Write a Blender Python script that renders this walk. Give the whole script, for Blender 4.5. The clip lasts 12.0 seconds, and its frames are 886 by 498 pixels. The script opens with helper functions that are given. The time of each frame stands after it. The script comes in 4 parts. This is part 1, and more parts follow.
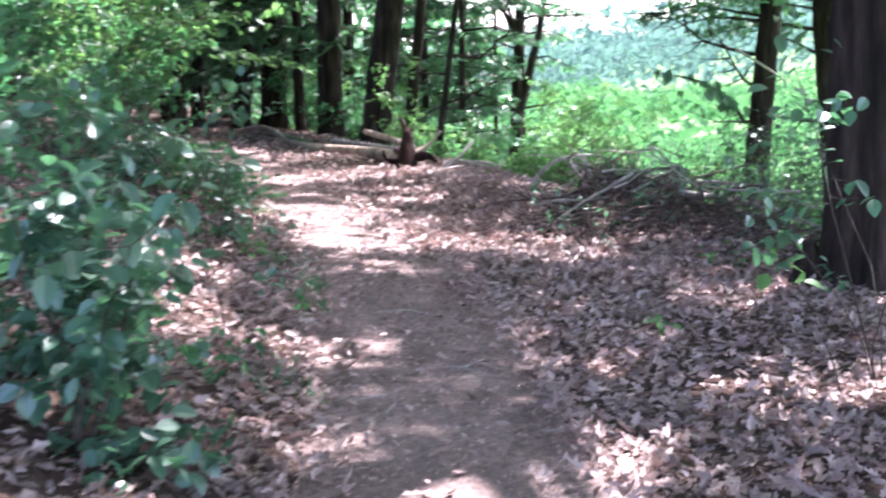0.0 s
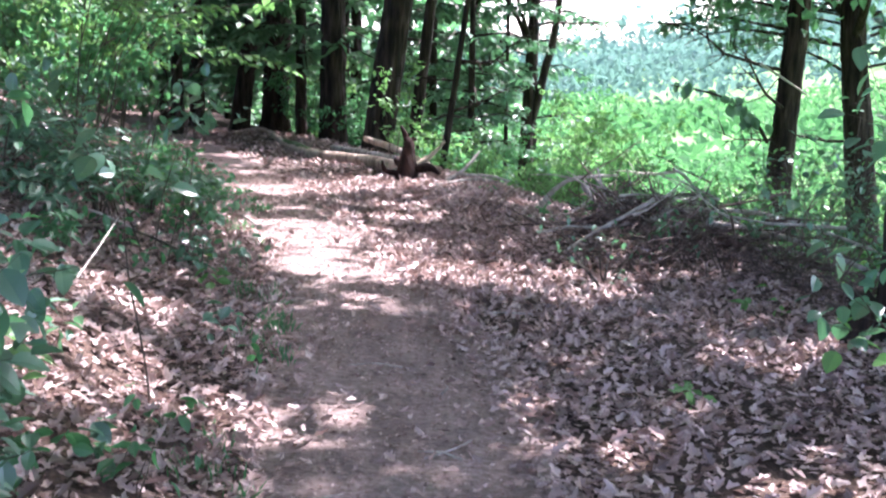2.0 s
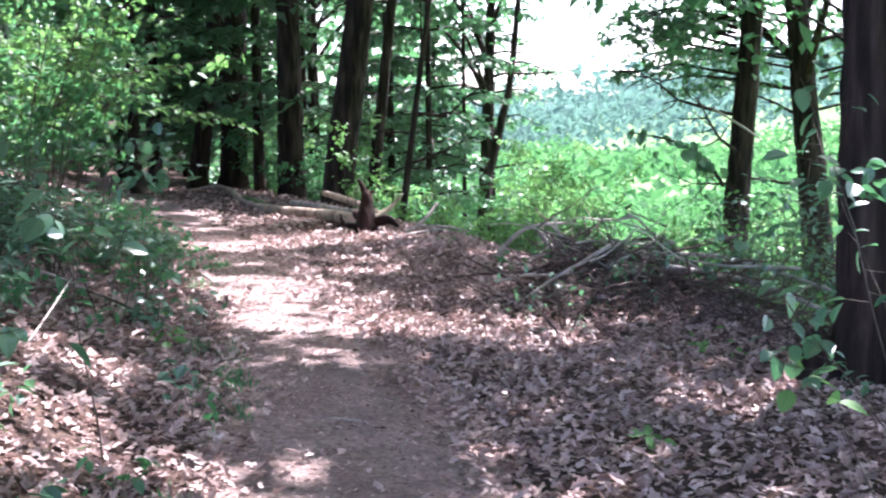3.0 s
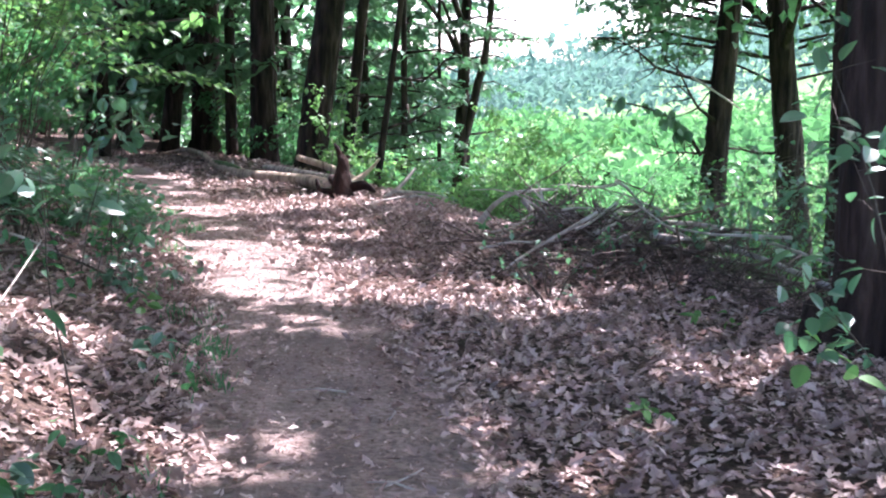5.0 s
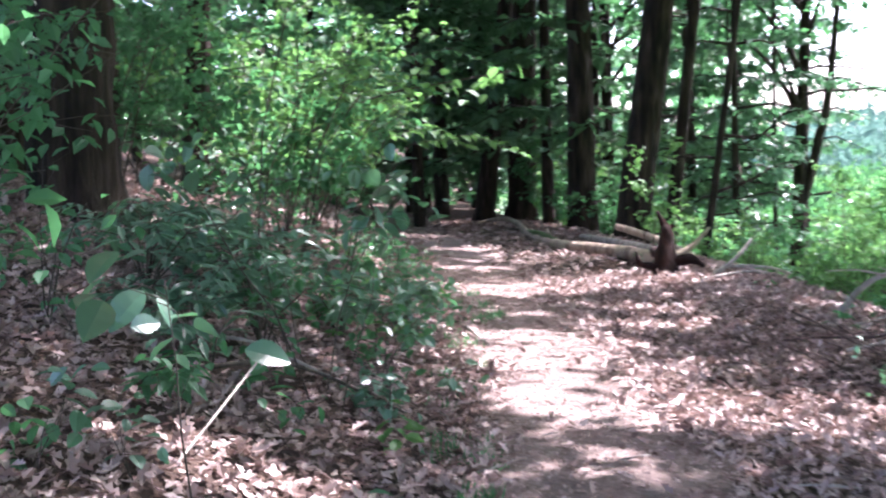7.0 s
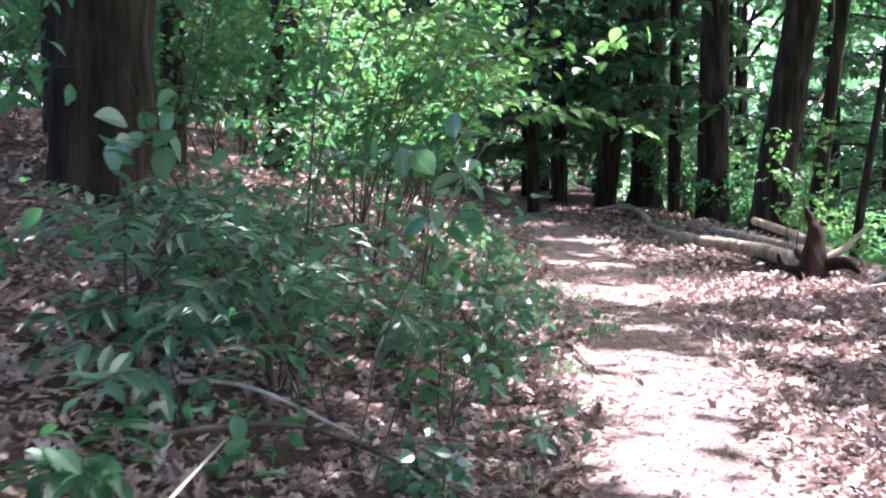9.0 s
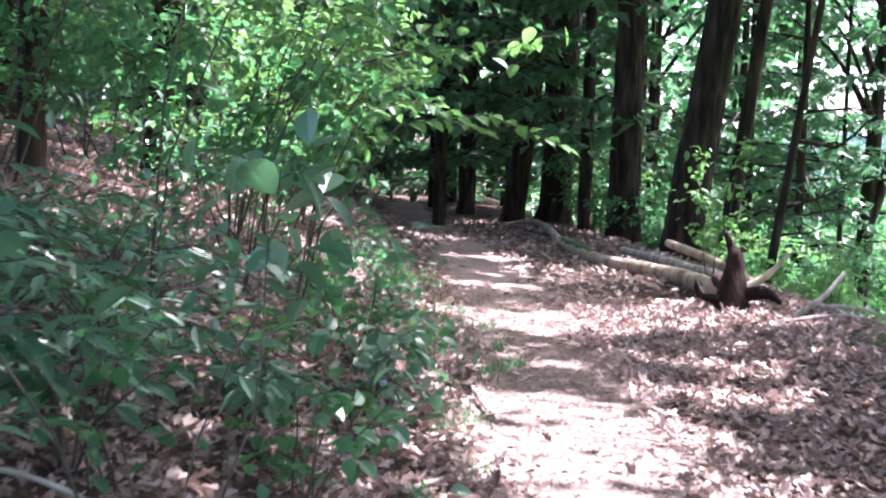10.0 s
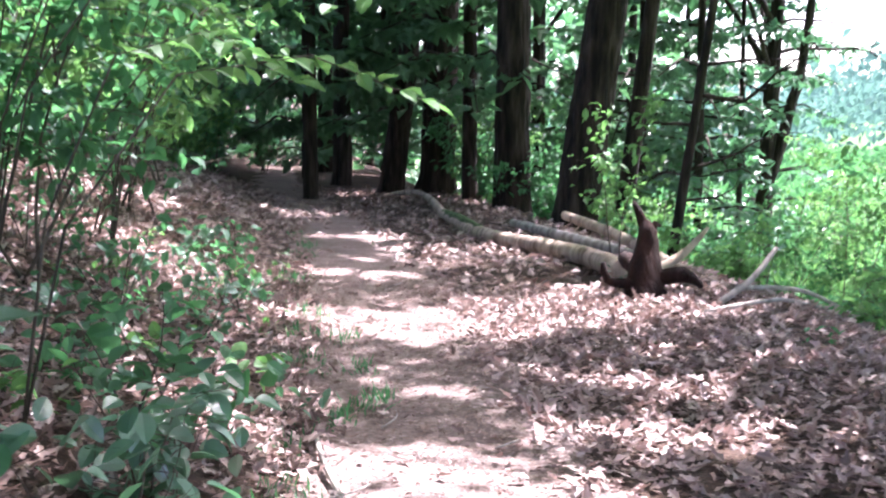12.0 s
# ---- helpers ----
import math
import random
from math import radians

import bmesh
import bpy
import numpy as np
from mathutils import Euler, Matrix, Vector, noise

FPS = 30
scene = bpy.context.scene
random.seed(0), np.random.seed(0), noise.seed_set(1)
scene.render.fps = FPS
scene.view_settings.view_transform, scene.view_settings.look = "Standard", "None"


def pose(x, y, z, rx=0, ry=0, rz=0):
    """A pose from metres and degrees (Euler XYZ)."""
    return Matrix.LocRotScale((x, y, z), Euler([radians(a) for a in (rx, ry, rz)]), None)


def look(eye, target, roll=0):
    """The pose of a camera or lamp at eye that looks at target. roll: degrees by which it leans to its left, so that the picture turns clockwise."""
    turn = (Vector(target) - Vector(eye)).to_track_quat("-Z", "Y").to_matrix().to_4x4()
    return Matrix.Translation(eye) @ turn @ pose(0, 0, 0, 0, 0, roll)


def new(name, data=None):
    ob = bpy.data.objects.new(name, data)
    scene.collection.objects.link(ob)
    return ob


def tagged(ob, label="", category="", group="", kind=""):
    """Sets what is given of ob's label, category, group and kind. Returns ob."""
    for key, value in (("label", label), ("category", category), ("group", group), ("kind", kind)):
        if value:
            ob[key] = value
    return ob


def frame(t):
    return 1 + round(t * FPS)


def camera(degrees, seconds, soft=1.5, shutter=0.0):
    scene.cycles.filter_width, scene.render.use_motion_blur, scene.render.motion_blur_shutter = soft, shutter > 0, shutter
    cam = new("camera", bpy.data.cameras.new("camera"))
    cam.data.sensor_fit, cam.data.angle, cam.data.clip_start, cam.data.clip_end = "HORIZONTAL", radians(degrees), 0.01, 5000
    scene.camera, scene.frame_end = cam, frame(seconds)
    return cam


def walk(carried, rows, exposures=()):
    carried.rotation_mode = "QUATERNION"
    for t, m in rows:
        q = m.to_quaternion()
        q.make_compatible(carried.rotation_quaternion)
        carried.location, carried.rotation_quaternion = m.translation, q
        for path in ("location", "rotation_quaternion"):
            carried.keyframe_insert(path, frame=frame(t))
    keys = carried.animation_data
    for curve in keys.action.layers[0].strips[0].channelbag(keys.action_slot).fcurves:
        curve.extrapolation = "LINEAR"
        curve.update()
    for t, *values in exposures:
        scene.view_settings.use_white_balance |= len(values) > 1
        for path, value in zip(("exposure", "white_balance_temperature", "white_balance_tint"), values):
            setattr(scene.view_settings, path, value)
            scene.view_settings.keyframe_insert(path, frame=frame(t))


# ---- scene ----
cam = camera(39.8, 12.0, 2.1, 0.5)
METRES, EYE, TILT, LEAN, TURN = 8.9, 1.5, 0.0, 0.0, 0.0
ROWS = [
    (0.0, 0.0, 0.0, 0.0, -0.15, -8.49, 1.01),
    (0.5, 0.0007, 0.0579, -0.0019, -3.37, -8.25, 0.3),
    (1.0, 0.0056, 0.1083, -0.0026, -1.94, -8.87, -1.74),
    (1.5, 0.0042, 0.1449, 0.0011, -1.98, -9.02, -0.42),
    (2.0, 0.0116, 0.1459, 0.0006, 0.46, -8.24, -0.75),
    (2.5, 0.0167, 0.1443, 0.0, 0.44, -5.99, -0.07),
    (3.0, 0.0164, 0.1462, 0.0001, -1.45, -5.82, 0.71),
    (3.5, 0.0144, 0.1459, 0.0008, -2.94, -6.03, 0.79),
    (5.5, 0.0049, 0.2128, -0.0058, -2.14, -7.49, -0.6),
    (6.0, 0.0078, 0.2657, -0.002, 1.19, -7.3, -0.32),
    (6.5, 0.0031, 0.3268, -0.0014, 3.92, -5.74, -0.82),
    (7.0, 0.0022, 0.398, -0.0056, 12.27, -4.17, 1.73),
    (9.0, -0.0297, 0.6088, -0.007, 18.02, -4.98, 0.48),
    (9.5, -0.0422, 0.6722, -0.0084, 14.38, -5.38, -0.6),
    (10.0, -0.0521, 0.7321, -0.0063, 13.87, -4.58, -1.55),
    (10.5, -0.0622, 0.7896, -0.0078, 12.19, -3.94, 0.35),
    (11.0, -0.0672, 0.8516, -0.0081, 10.84, -4.01, 1.79),
    (11.5, -0.0726, 0.9094, -0.0103, 8.26, -4.39, 0.93),
    (12.0, -0.0795, 0.9694, -0.0081, 8.49, -6.1, -0.05),
]
walk(cam, [(t, pose(0, 0, EYE, TILT, LEAN, TURN) @ pose(METRES * x, METRES * y, METRES * z, 90 + pitch, roll, yaw)) for t, x, y, z, yaw, pitch, roll in ROWS],
     [(0.0, 3.42, 5900, 26), (2.5, 3.32, 5900, 26), (6.5, 3.25, 5900, 26), (9.0, 3.48, 5900, 26), (12.0, 3.48, 5900, 26)])

# ---- light ----
SUN_EL, SUN_AZ = 58.0, 38.0          # degrees above the ground, degrees right of straight ahead
TO_SUN = Vector((math.cos(radians(SUN_EL)) * math.sin(radians(SUN_AZ)), math.cos(radians(SUN_EL)) * math.cos(radians(SUN_AZ)), math.sin(radians(SUN_EL))))
world = bpy.data.worlds.new("sky")
scene.world = world
world.use_nodes = True
wt = world.node_tree
sky = wt.nodes.new("ShaderNodeTexSky")
sky.sky_type, sky.sun_disc = "NISHITA", False
sky.sun_elevation, sky.sun_rotation = radians(SUN_EL), radians(SUN_AZ)
sky.dust_density, sky.air_density, sky.ozone_density = 4.0, 0.7, 0.6
wt.links.new(sky.outputs[0], wt.nodes["Background"].inputs[0])
wt.nodes["Background"].inputs[1].default_value = 0.15
lamp = bpy.data.lights.new("sun", "SUN")
lamp.energy, lamp.angle, lamp.color = 3.1, radians(0.7), (1.0, 0.965, 0.92)
sun = new("sun", lamp)
sun.matrix_world = look(TO_SUN * 60, (0, 0, 0))


# ---- materials ----
def material(name):
    m = bpy.data.materials.new(name)
    m.use_nodes = True
    nt = m.node_tree
    nt.nodes.clear()
    out = nt.nodes.new("ShaderNodeOutputMaterial")
    return m, nt, out


def node(nt, kind, **inputs):
    n = nt.nodes.new(kind)
    for k, v in inputs.items():
        n.inputs[k.replace("_", " ")].default_value = v
    return n


def ramp(nt, source, stops):
    r = nt.nodes.new("ShaderNodeValToRGB")
    while len(r.color_ramp.elements) < len(stops):
        r.color_ramp.elements.new(0.5)
    for e, (p, c) in zip(r.color_ramp.elements, stops):
        e.position, e.color = p, (*c, 1)
    nt.links.new(source, r.inputs[0])
    return r.outputs[0]


def mix(nt, fac, a, b, blend="MIX"):
    n = nt.nodes.new("ShaderNodeMix")
    n.data_type, n.blend_type = "RGBA", blend
    for sock, v in ((n.inputs[0], fac), (n.inputs[6], a), (n.inputs[7], b)):
        if hasattr(v, "links"):
            nt.links.new(v, sock)
        else:
            sock.default_value = v if not isinstance(v, tuple) else (*v, 1)
    return n.outputs[2]


def noise_of(nt, scale, detail=4.0, stretch=None, rough=0.55):
    tc = nt.nodes.new("ShaderNodeTexCoord")
    mp = nt.nodes.new("ShaderNodeMapping")
    if stretch:
        mp.inputs["Scale"].default_value = stretch
    nt.links.new(tc.outputs["Object"], mp.inputs[0])
    n = node(nt, "ShaderNodeTexNoise", Scale=scale, Detail=detail, Roughness=rough)
    nt.links.new(mp.outputs[0], n.inputs["Vector"])
    return n.outputs[0]


def surface(name, base_fn, rough=0.9, bump=(), spec=0.25):
    """A rough opaque surface: base_fn gives its colour socket, bump lists (height socket maker, strength, distance)."""
    m, nt, out = material(name)
    b = nt.nodes.new("ShaderNodeBsdfPrincipled")
    nt.links.new(base_fn(nt), b.inputs["Base Color"])
    b.inputs["Roughness"].default_value = rough
    b.inputs["Specular IOR Level"].default_value = spec
    last = None
    for maker, strength, dist in bump:
        bp = node(nt, "ShaderNodeBump", Strength=strength, Distance=dist)
        nt.links.new(maker(nt), bp.inputs["Height"])
        if last:
            nt.links.new(last, bp.inputs["Normal"])
        last = bp.outputs[0]
    if last:
        nt.links.new(last, b.inputs["Normal"])
    nt.links.new(b.outputs[0], out.inputs[0])
    return m


def leaf_material(name, dark, mid, light, through_col, amount=0.45, rough=0.45, gloss=0.06):
    """Thin living leaves: diffuse, light coming through, a waxy sheen; every leaf differs."""
    m, nt, out = material(name)
    geo = nt.nodes.new("ShaderNodeNewGeometry")
    info = nt.nodes.new("ShaderNodeObjectInfo")
    pick = nt.nodes.new("ShaderNodeMath")
    pick.operation = "ADD"
    nt.links.new(geo.outputs["Random Per Island"], pick.inputs[0])
    nt.links.new(info.outputs["Random"], pick.inputs[1])
    wrap = nt.nodes.new("ShaderNodeMath")
    wrap.operation = "FRACT"
    nt.links.new(pick.outputs[0], wrap.inputs[0])
    col = ramp(nt, wrap.outputs[0], [(0.0, dark), (0.5, mid), (1.0, light)])
    blotch = noise_of(nt, 9.0, 3.0)
    col = mix(nt, ramp(nt, blotch, [(0.35, (0, 0, 0)), (0.75, (0.35, 0.35, 0.35))]), col, light)
    d = nt.nodes.new("ShaderNodeBsdfDiffuse")
    nt.links.new(col, d.inputs[0])
    t = nt.nodes.new("ShaderNodeBsdfTranslucent")
    nt.links.new(mix(nt, 0.5, col, through_col), t.inputs[0])
    s1 = node(nt, "ShaderNodeMixShader", Fac=amount)
    nt.links.new(d.outputs[0], s1.inputs[1])
    nt.links.new(t.outputs[0], s1.inputs[2])
    g = node(nt, "ShaderNodeBsdfGlossy", Roughness=rough)
    s2 = node(nt, "ShaderNodeMixShader", Fac=gloss)
    nt.links.new(s1.outputs[0], s2.inputs[1])
    nt.links.new(g.outputs[0], s2.inputs[2])
    nt.links.new(s2.outputs[0], out.inputs[0])
    return m


def soil_base(nt):
    a = ramp(nt, noise_of(nt, 1.3, 5), [(0.3, (0.2, 0.147, 0.131)), (0.55, (0.29, 0.216, 0.194)), (0.75, (0.36, 0.275, 0.25))])
    a = mix(nt, ramp(nt, noise_of(nt, 4.5, 5, None, 0.7), [(0.45, (0, 0, 0)), (0.7, (0.65, 0.65, 0.65))]), a, (0.14, 0.096, 0.083))
    return mix(nt, ramp(nt, noise_of(nt, 28, 6), [(0.42, (0.6, 0.6, 0.6)), (0.62, (0, 0, 0))]), a, (0.12, 0.085, 0.073))


def duff_base(nt):
    a = ramp(nt, noise_of(nt, 2.2, 5), [(0.3, (0.055, 0.036, 0.028)), (0.6, (0.12, 0.075, 0.055)), (0.8, (0.17, 0.11, 0.085))])
    return mix(nt, ramp(nt, noise_of(nt, 40, 5), [(0.45, (0.8, 0.8, 0.8)), (0.65, (0, 0, 0))]), a, (0.04, 0.027, 0.022))


def bark_base(dark, mid, light):
    def f(nt):
        a = ramp(nt, noise_of(nt, 9, 6, (1, 1, 0.16)), [(0.35, dark), (0.52, mid), (0.7, light)])
        return mix(nt, ramp(nt, noise_of(nt, 1.7, 4), [(0.55, (0, 0, 0)), (0.75, (0.5, 0.5, 0.5))]), a, (1.4 * mid[0], 1.5 * mid[1], 1.25 * mid[2]))
    return f


furrow = lambda nt: noise_of(nt, 11, 6, (1, 1, 0.13))
fine = lambda nt: noise_of(nt, 60, 5)
SOIL = surface("trail_soil", soil_base, 0.95, [(lambda nt: noise_of(nt, 5, 6), 0.6, 0.06), (lambda nt: noise_of(nt, 16, 6), 0.9, 0.04), (fine, 0.9, 0.012)], 0.15)
DUFF = surface("leaf_mould", duff_base, 0.95, [(lambda nt: noise_of(nt, 18, 6), 0.9, 0.04), (fine, 0.8, 0.012)], 0.15)
BARK = surface("bark_grey_brown", bark_base((0.035, 0.027, 0.022), (0.085, 0.067, 0.055), (0.15, 0.125, 0.105)), 0.92, [(furrow, 1.0, 0.05), (fine, 0.5, 0.008)])
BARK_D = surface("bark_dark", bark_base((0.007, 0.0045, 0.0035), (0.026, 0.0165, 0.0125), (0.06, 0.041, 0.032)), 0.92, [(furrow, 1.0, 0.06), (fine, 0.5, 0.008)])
DEADWOOD = surface("weathered_log", bark_base((0.16, 0.115, 0.085), (0.34, 0.26, 0.2), (0.46, 0.37, 0.29)), 0.85, [(lambda nt: noise_of(nt, 16, 5, (0.2, 0.2, 1)), 0.5, 0.02), (fine, 0.4, 0.006)])
TWIG = surface("dead_twig", bark_base((0.16, 0.137, 0.12), (0.29, 0.255, 0.225), (0.43, 0.39, 0.35)), 0.85, [(fine, 0.4, 0.004)])
TWIG_D = surface("live_stem", bark_base((0.03, 0.024, 0.018), (0.07, 0.055, 0.042), (0.12, 0.1, 0.08)), 0.85, [(fine, 0.4, 0.004)])
BRUSH = surface("dark_dead_twig", bark_base((0.035, 0.022, 0.018), (0.085, 0.058, 0.048), (0.17, 0.13, 0.11)), 0.85, [(fine, 0.4, 0.004)])
ROT = surface("rotten_root_wood", bark_base((0.01, 0.004, 0.003), (0.024, 0.01, 0.0075), (0.05, 0.022, 0.016)), 0.95, [(furrow, 1.0, 0.05), (fine, 0.6, 0.01)])
MOSS = surface("moss", lambda nt: ramp(nt, noise_of(nt, 20, 5), [(0.3, (0.035, 0.06, 0.02)), (0.7, (0.1, 0.15, 0.06))]), 1.0, [(fine, 1.0, 0.02)])
STONE = surface("pale_stone", lambda nt: ramp(nt, noise_of(nt, 12, 5), [(0.3, (0.3, 0.28, 0.26)), (0.7, (0.5, 0.48, 0.46))]), 0.85, [(fine, 0.5, 0.01)])
LITTER = leaf_material("fallen_oak_leaf", (0.085, 0.05, 0.042), (0.24, 0.153, 0.13), (0.47, 0.355, 0.32), (0.32, 0.2, 0.16), 0.15, 0.5, 0.05)
LEAF = leaf_material("shrub_leaf", (0.022, 0.065, 0.034), (0.037, 0.11, 0.055), (0.068, 0.165, 0.085), (0.16, 0.5, 0.15), 0.45, 0.5, 0.03)
LEAF_Y = leaf_material("sunny_leaf", (0.045, 0.11, 0.034), (0.074, 0.17, 0.05), (0.122, 0.24, 0.085), (0.22, 0.5, 0.12), 0.5, 0.5, 0.03)
LEAF_B = leaf_material("cool_leaf", (0.03, 0.085, 0.05), (0.05, 0.13, 0.075), (0.09, 0.19, 0.11), (0.12, 0.36, 0.12), 0.35, 0.4, 0.1)
LEAF_D = leaf_material("conifer_needle", (0.035, 0.08, 0.042), (0.06, 0.13, 0.066), (0.09, 0.18, 0.09), (0.12, 0.34, 0.11), 0.35)
CROWN = leaf_material("canopy_leaf", (0.027, 0.08, 0.037), (0.045, 0.13, 0.058), (0.073, 0.18, 0.08), (0.13, 0.4, 0.12), 0.35)
MEADOW = leaf_material("meadow_leaf", (0.028, 0.08, 0.03), (0.043, 0.12, 0.042), (0.07, 0.17, 0.062), (0.09, 0.27, 0.08), 0.38, 0.6, 0.01)
MEADOW_GROUND = surface("meadow_turf", lambda nt: ramp(nt, noise_of(nt, 0.35, 6), [(0.3, (0.05, 0.11, 0.03)), (0.7, (0.12, 0.22, 0.07))]), 1.0, [(lambda nt: noise_of(nt, 3, 6), 1.0, 0.3)])
# the haze of distance is mixed into these bluish leaf colours
FARWOOD_HAZED = leaf_material("far_woods", (0.034, 0.072, 0.06), (0.056, 0.105, 0.09), (0.085, 0.145, 0.125), (0.13, 0.25, 0.19), 0.35, 0.7, 0.01)

# ---- the lie of the land ----
PATH_Y = (-60, 0, 4, 7, 9.6, 12, 14.2, 17, 19.5, 22.7, 26.7, 37, 60, 200)
PATH_X = (3.0, 0.15, 0.04, -0.2, -0.56, -1.08, -1.62, -2.3, -3.0, -3.95, -5.4, -9.2, -16, -50)
SIDE_U = (-400, -60, -12, -6, -4, -2.5, -1.5, -1.05, -0.62, 0.0, 0.62, 1.6, 2.6, 3.4, 4.2, 5.5, 8, 18, 40, 100, 210, 320, 900, 3000)
SIDE_Z = (22, 6, 2.4, 1.5, 1.12, 0.7, 0.36, 0.13, -0.02, -0.06, -0.06, -0.08, -0.05, -0.05, -0.4, -1.3, -2.5, -5.2, -6, -5.5, 19, 27, 40, 60)
# heaps of old brush grown over with litter: x, y, height, half-width, half-length
HEAPS = ((1.75, 12.2, 0.34, 0.6, 0.8), (2.75, 10.6, 0.13, 0.5, 0.9), (0.5, 15.6, 0.1, 0.6, 1.6))


def path_x(y):
    return float(np.interp(y, PATH_Y, PATH_X))


def rough_ground(x, y):
    near = max(0.0, 1 - math.hypot(x, y - 14) / 60)
    return near * (0.06 * noise.noise((x * 0.55, y * 0.55, 3.1)) + 0.03 * noise.noise((x * 2.3, y * 2.3, 1.7)))


def ground_z(x, y):
    u = x - path_x(y)
    z = float(np.interp(u, SIDE_U, SIDE_Z))
    soft = 0.5 * z + 0.25 * float(np.interp(u - 0.2, SIDE_U, SIDE_Z)) + 0.25 * float(np.interp(u + 0.2, SIDE_U, SIDE_Z))
    keep = min(1.0, max(0.15, (abs(u) - 0.3) / 0.8))
    heap = sum(h * math.exp(-((x - cx) / a) ** 2 - ((y - cy) / b) ** 2) for cx, cy, h, a, b in HEAPS) if 5 < y < 22 else 0.0
    return soft + heap + keep * rough_ground(x, y)


# gaps cut into the crowns to let sun onto these ground places: x, y, half-width, half-length, turn
GAPS = [
    (-0.95, 12.0, 0.75, 0.4, -15), (-0.3, 10.9, 0.85, 0.5, -20), (0.7, 10.6, 0.85, 0.5, -10), (-2.2, 17.2, 1.1, 0.45, 5), (-1.1, 18.1, 0.9, 0.5, 10),
    (-1.2, 19.3, 0.4, 0.3, 0), (-2.6, 22.0, 0.9, 1.1, 10), (-5.7, 26.8, 0.9, 0.8, 0), (-1.6, 6.3, 0.32, 0.4, 10), (-1.9, 7.6, 0.25, 0.3, 0),
    (2.5, 8.0, 0.6, 0.2, 0), (2.0, 5.7, 0.35, 0.3, 0), (0.35, 4.4, 0.4, 0.16, 0), (0.9, 6.3, 0.2, 0.0, -10), (-0.45, 6.6, 0.15, 0.0, 10), (-4.3, 16.6, 0.6, 0.7, 25), (-2.7, 13.7, 0.25, 0.35, 0),
    (-1.3, 13.2, 0.6, 0.42, 0), (-0.45, 14.4, 0.42, 0.18, 0), (-4.8, 14.0, 0.9, 0.6, 0), (-5.7, 16.2, 0.8, 0.8, 0), (-7.0, 18.0, 1.0, 1.0, 0), (-4.6, 38.0, 0.8, 0.6, 0), (-7.6, 40.5, 0.7, 0.6, 0), (-2.0, 35.5, 0.6, 0.5, 0), (-10.5, 44.0, 2.0, 1.6, 0), (-1.0, 42.0, 0.7, 0.7, 0), (-5.6, 32.0, 0.7, 0.5, 0), (-3.0, 30.4, 0.8, 0.6, 0), (-6.4, 19.5, 1.0, 1.0, 0), (-3.4, 6.2, 0.6, 0.6, 0), (4.6, 17.5, 1.1, 1.2, 0), (5.6, 21.5, 1.5, 1.7, 0), (7.6, 25.2, 2.0, 2.0, 0), (-2.2, 31.0, 1.2, 1.0, 0), (-0.2, 28.0, 1.0, 1.0, 0), (-4.0, 35.5, 1.2, 1.0, 0), (1.3, 14.9, 0.3, 0.3, 0), (2.7, 11.6, 0.35, 0.25, 0), (1.9, 13.2, 0.5, 0.35, 0),
    (-0.6, 15.4, 0.2, 0.15, 0), (-3.3, 19.8, 0.5, 0.2, 0), (-3.9, 23.5, 0.6, 0.2, 0),
]

gap_rng = np.random.default_rng(64)
for k in range(84):   # small flecks of sun over the path and the litter beside it
    gap_y = gap_rng.uniform(4.0, 13.0)
    GAPS.append((path_x(gap_y) + (gap_rng.uniform(0.6, 3.4) if k % 5 else gap_rng.uniform(-0.7, 0.6)), gap_y, gap_rng.uniform(-0.1, 0.12), gap_rng.uniform(-0.16, -0.04), gap_rng.uniform(-25, 25)))


def in_gap(points):
    """For each point, whether the light through it falls on one of the sunny places."""
    p = np.asarray(points, dtype=float).reshape(-1, 3)
    k = (p[:, 2] - 0.05) / TO_SUN.z
    px, py = p[:, 0] - TO_SUN.x * k, p[:, 1] - TO_SUN.y * k
    hit = np.zeros(len(p), dtype=bool)
    ragged = 0.28 * np.sin(px * 1.4 + py * 6.3) + 0.22 * np.sin(px * 3.7 - py * 4.1 + 1.0) + 0.15 * np.sin(px * 8.3 + py * 3.3)
    stray = np.modf(np.abs(np.sin(p[:, 0] * 12.9898 + p[:, 1] * 78.233) * 43758.5))[0] < 0.05
    for cx, cy, a, b, turn in GAPS:
        c, s = math.cos(radians(turn)), math.sin(radians(turn))
        dx, dy = px - cx, py - cy
        hit |= ((c * dx + s * dy) / (a + 0.26)) ** 2 + ((c * dy - s * dx) / (b + 0.24)) ** 2 < 1.0 + ragged
    return hit & ~stray


# ---- mesh helpers ----
def raw_mesh(name, verts, faces, smooth=True):
    """A mesh from an array of corners and an array of faces that all have the same number of corners."""
    verts, faces = np.asarray(verts, dtype=np.float32), np.asarray(faces, dtype=np.int32)
    me = bpy.data.meshes.new(name)
    n, k = faces.shape
    me.vertices.add(len(verts))
    me.vertices.foreach_set("co", verts.ravel())
    me.loops.add(n * k)
    me.loops.foreach_set("vertex_index", faces.ravel())
    me.polygons.add(n)
    me.polygons.foreach_set("loop_start", np.arange(0, n * k, k, dtype=np.int32))
    me.polygons.foreach_set("use_smooth", np.full(n, smooth))
    me.update(calc_edges=True)
    return me


def thing(name, base, label, category, group="", kind=""):
    ob = new(name)
    ob.empty_display_size = 0.1
    ob.location = base
    return tagged(ob, label, category, group, kind)


def part(name, me, mat, parent, label=""):
    ob = new(name, me)
    if mat:
        me.materials.clear()
        me.materials.append(mat)
    ob.parent = parent
    return tagged(ob, label) if label else ob


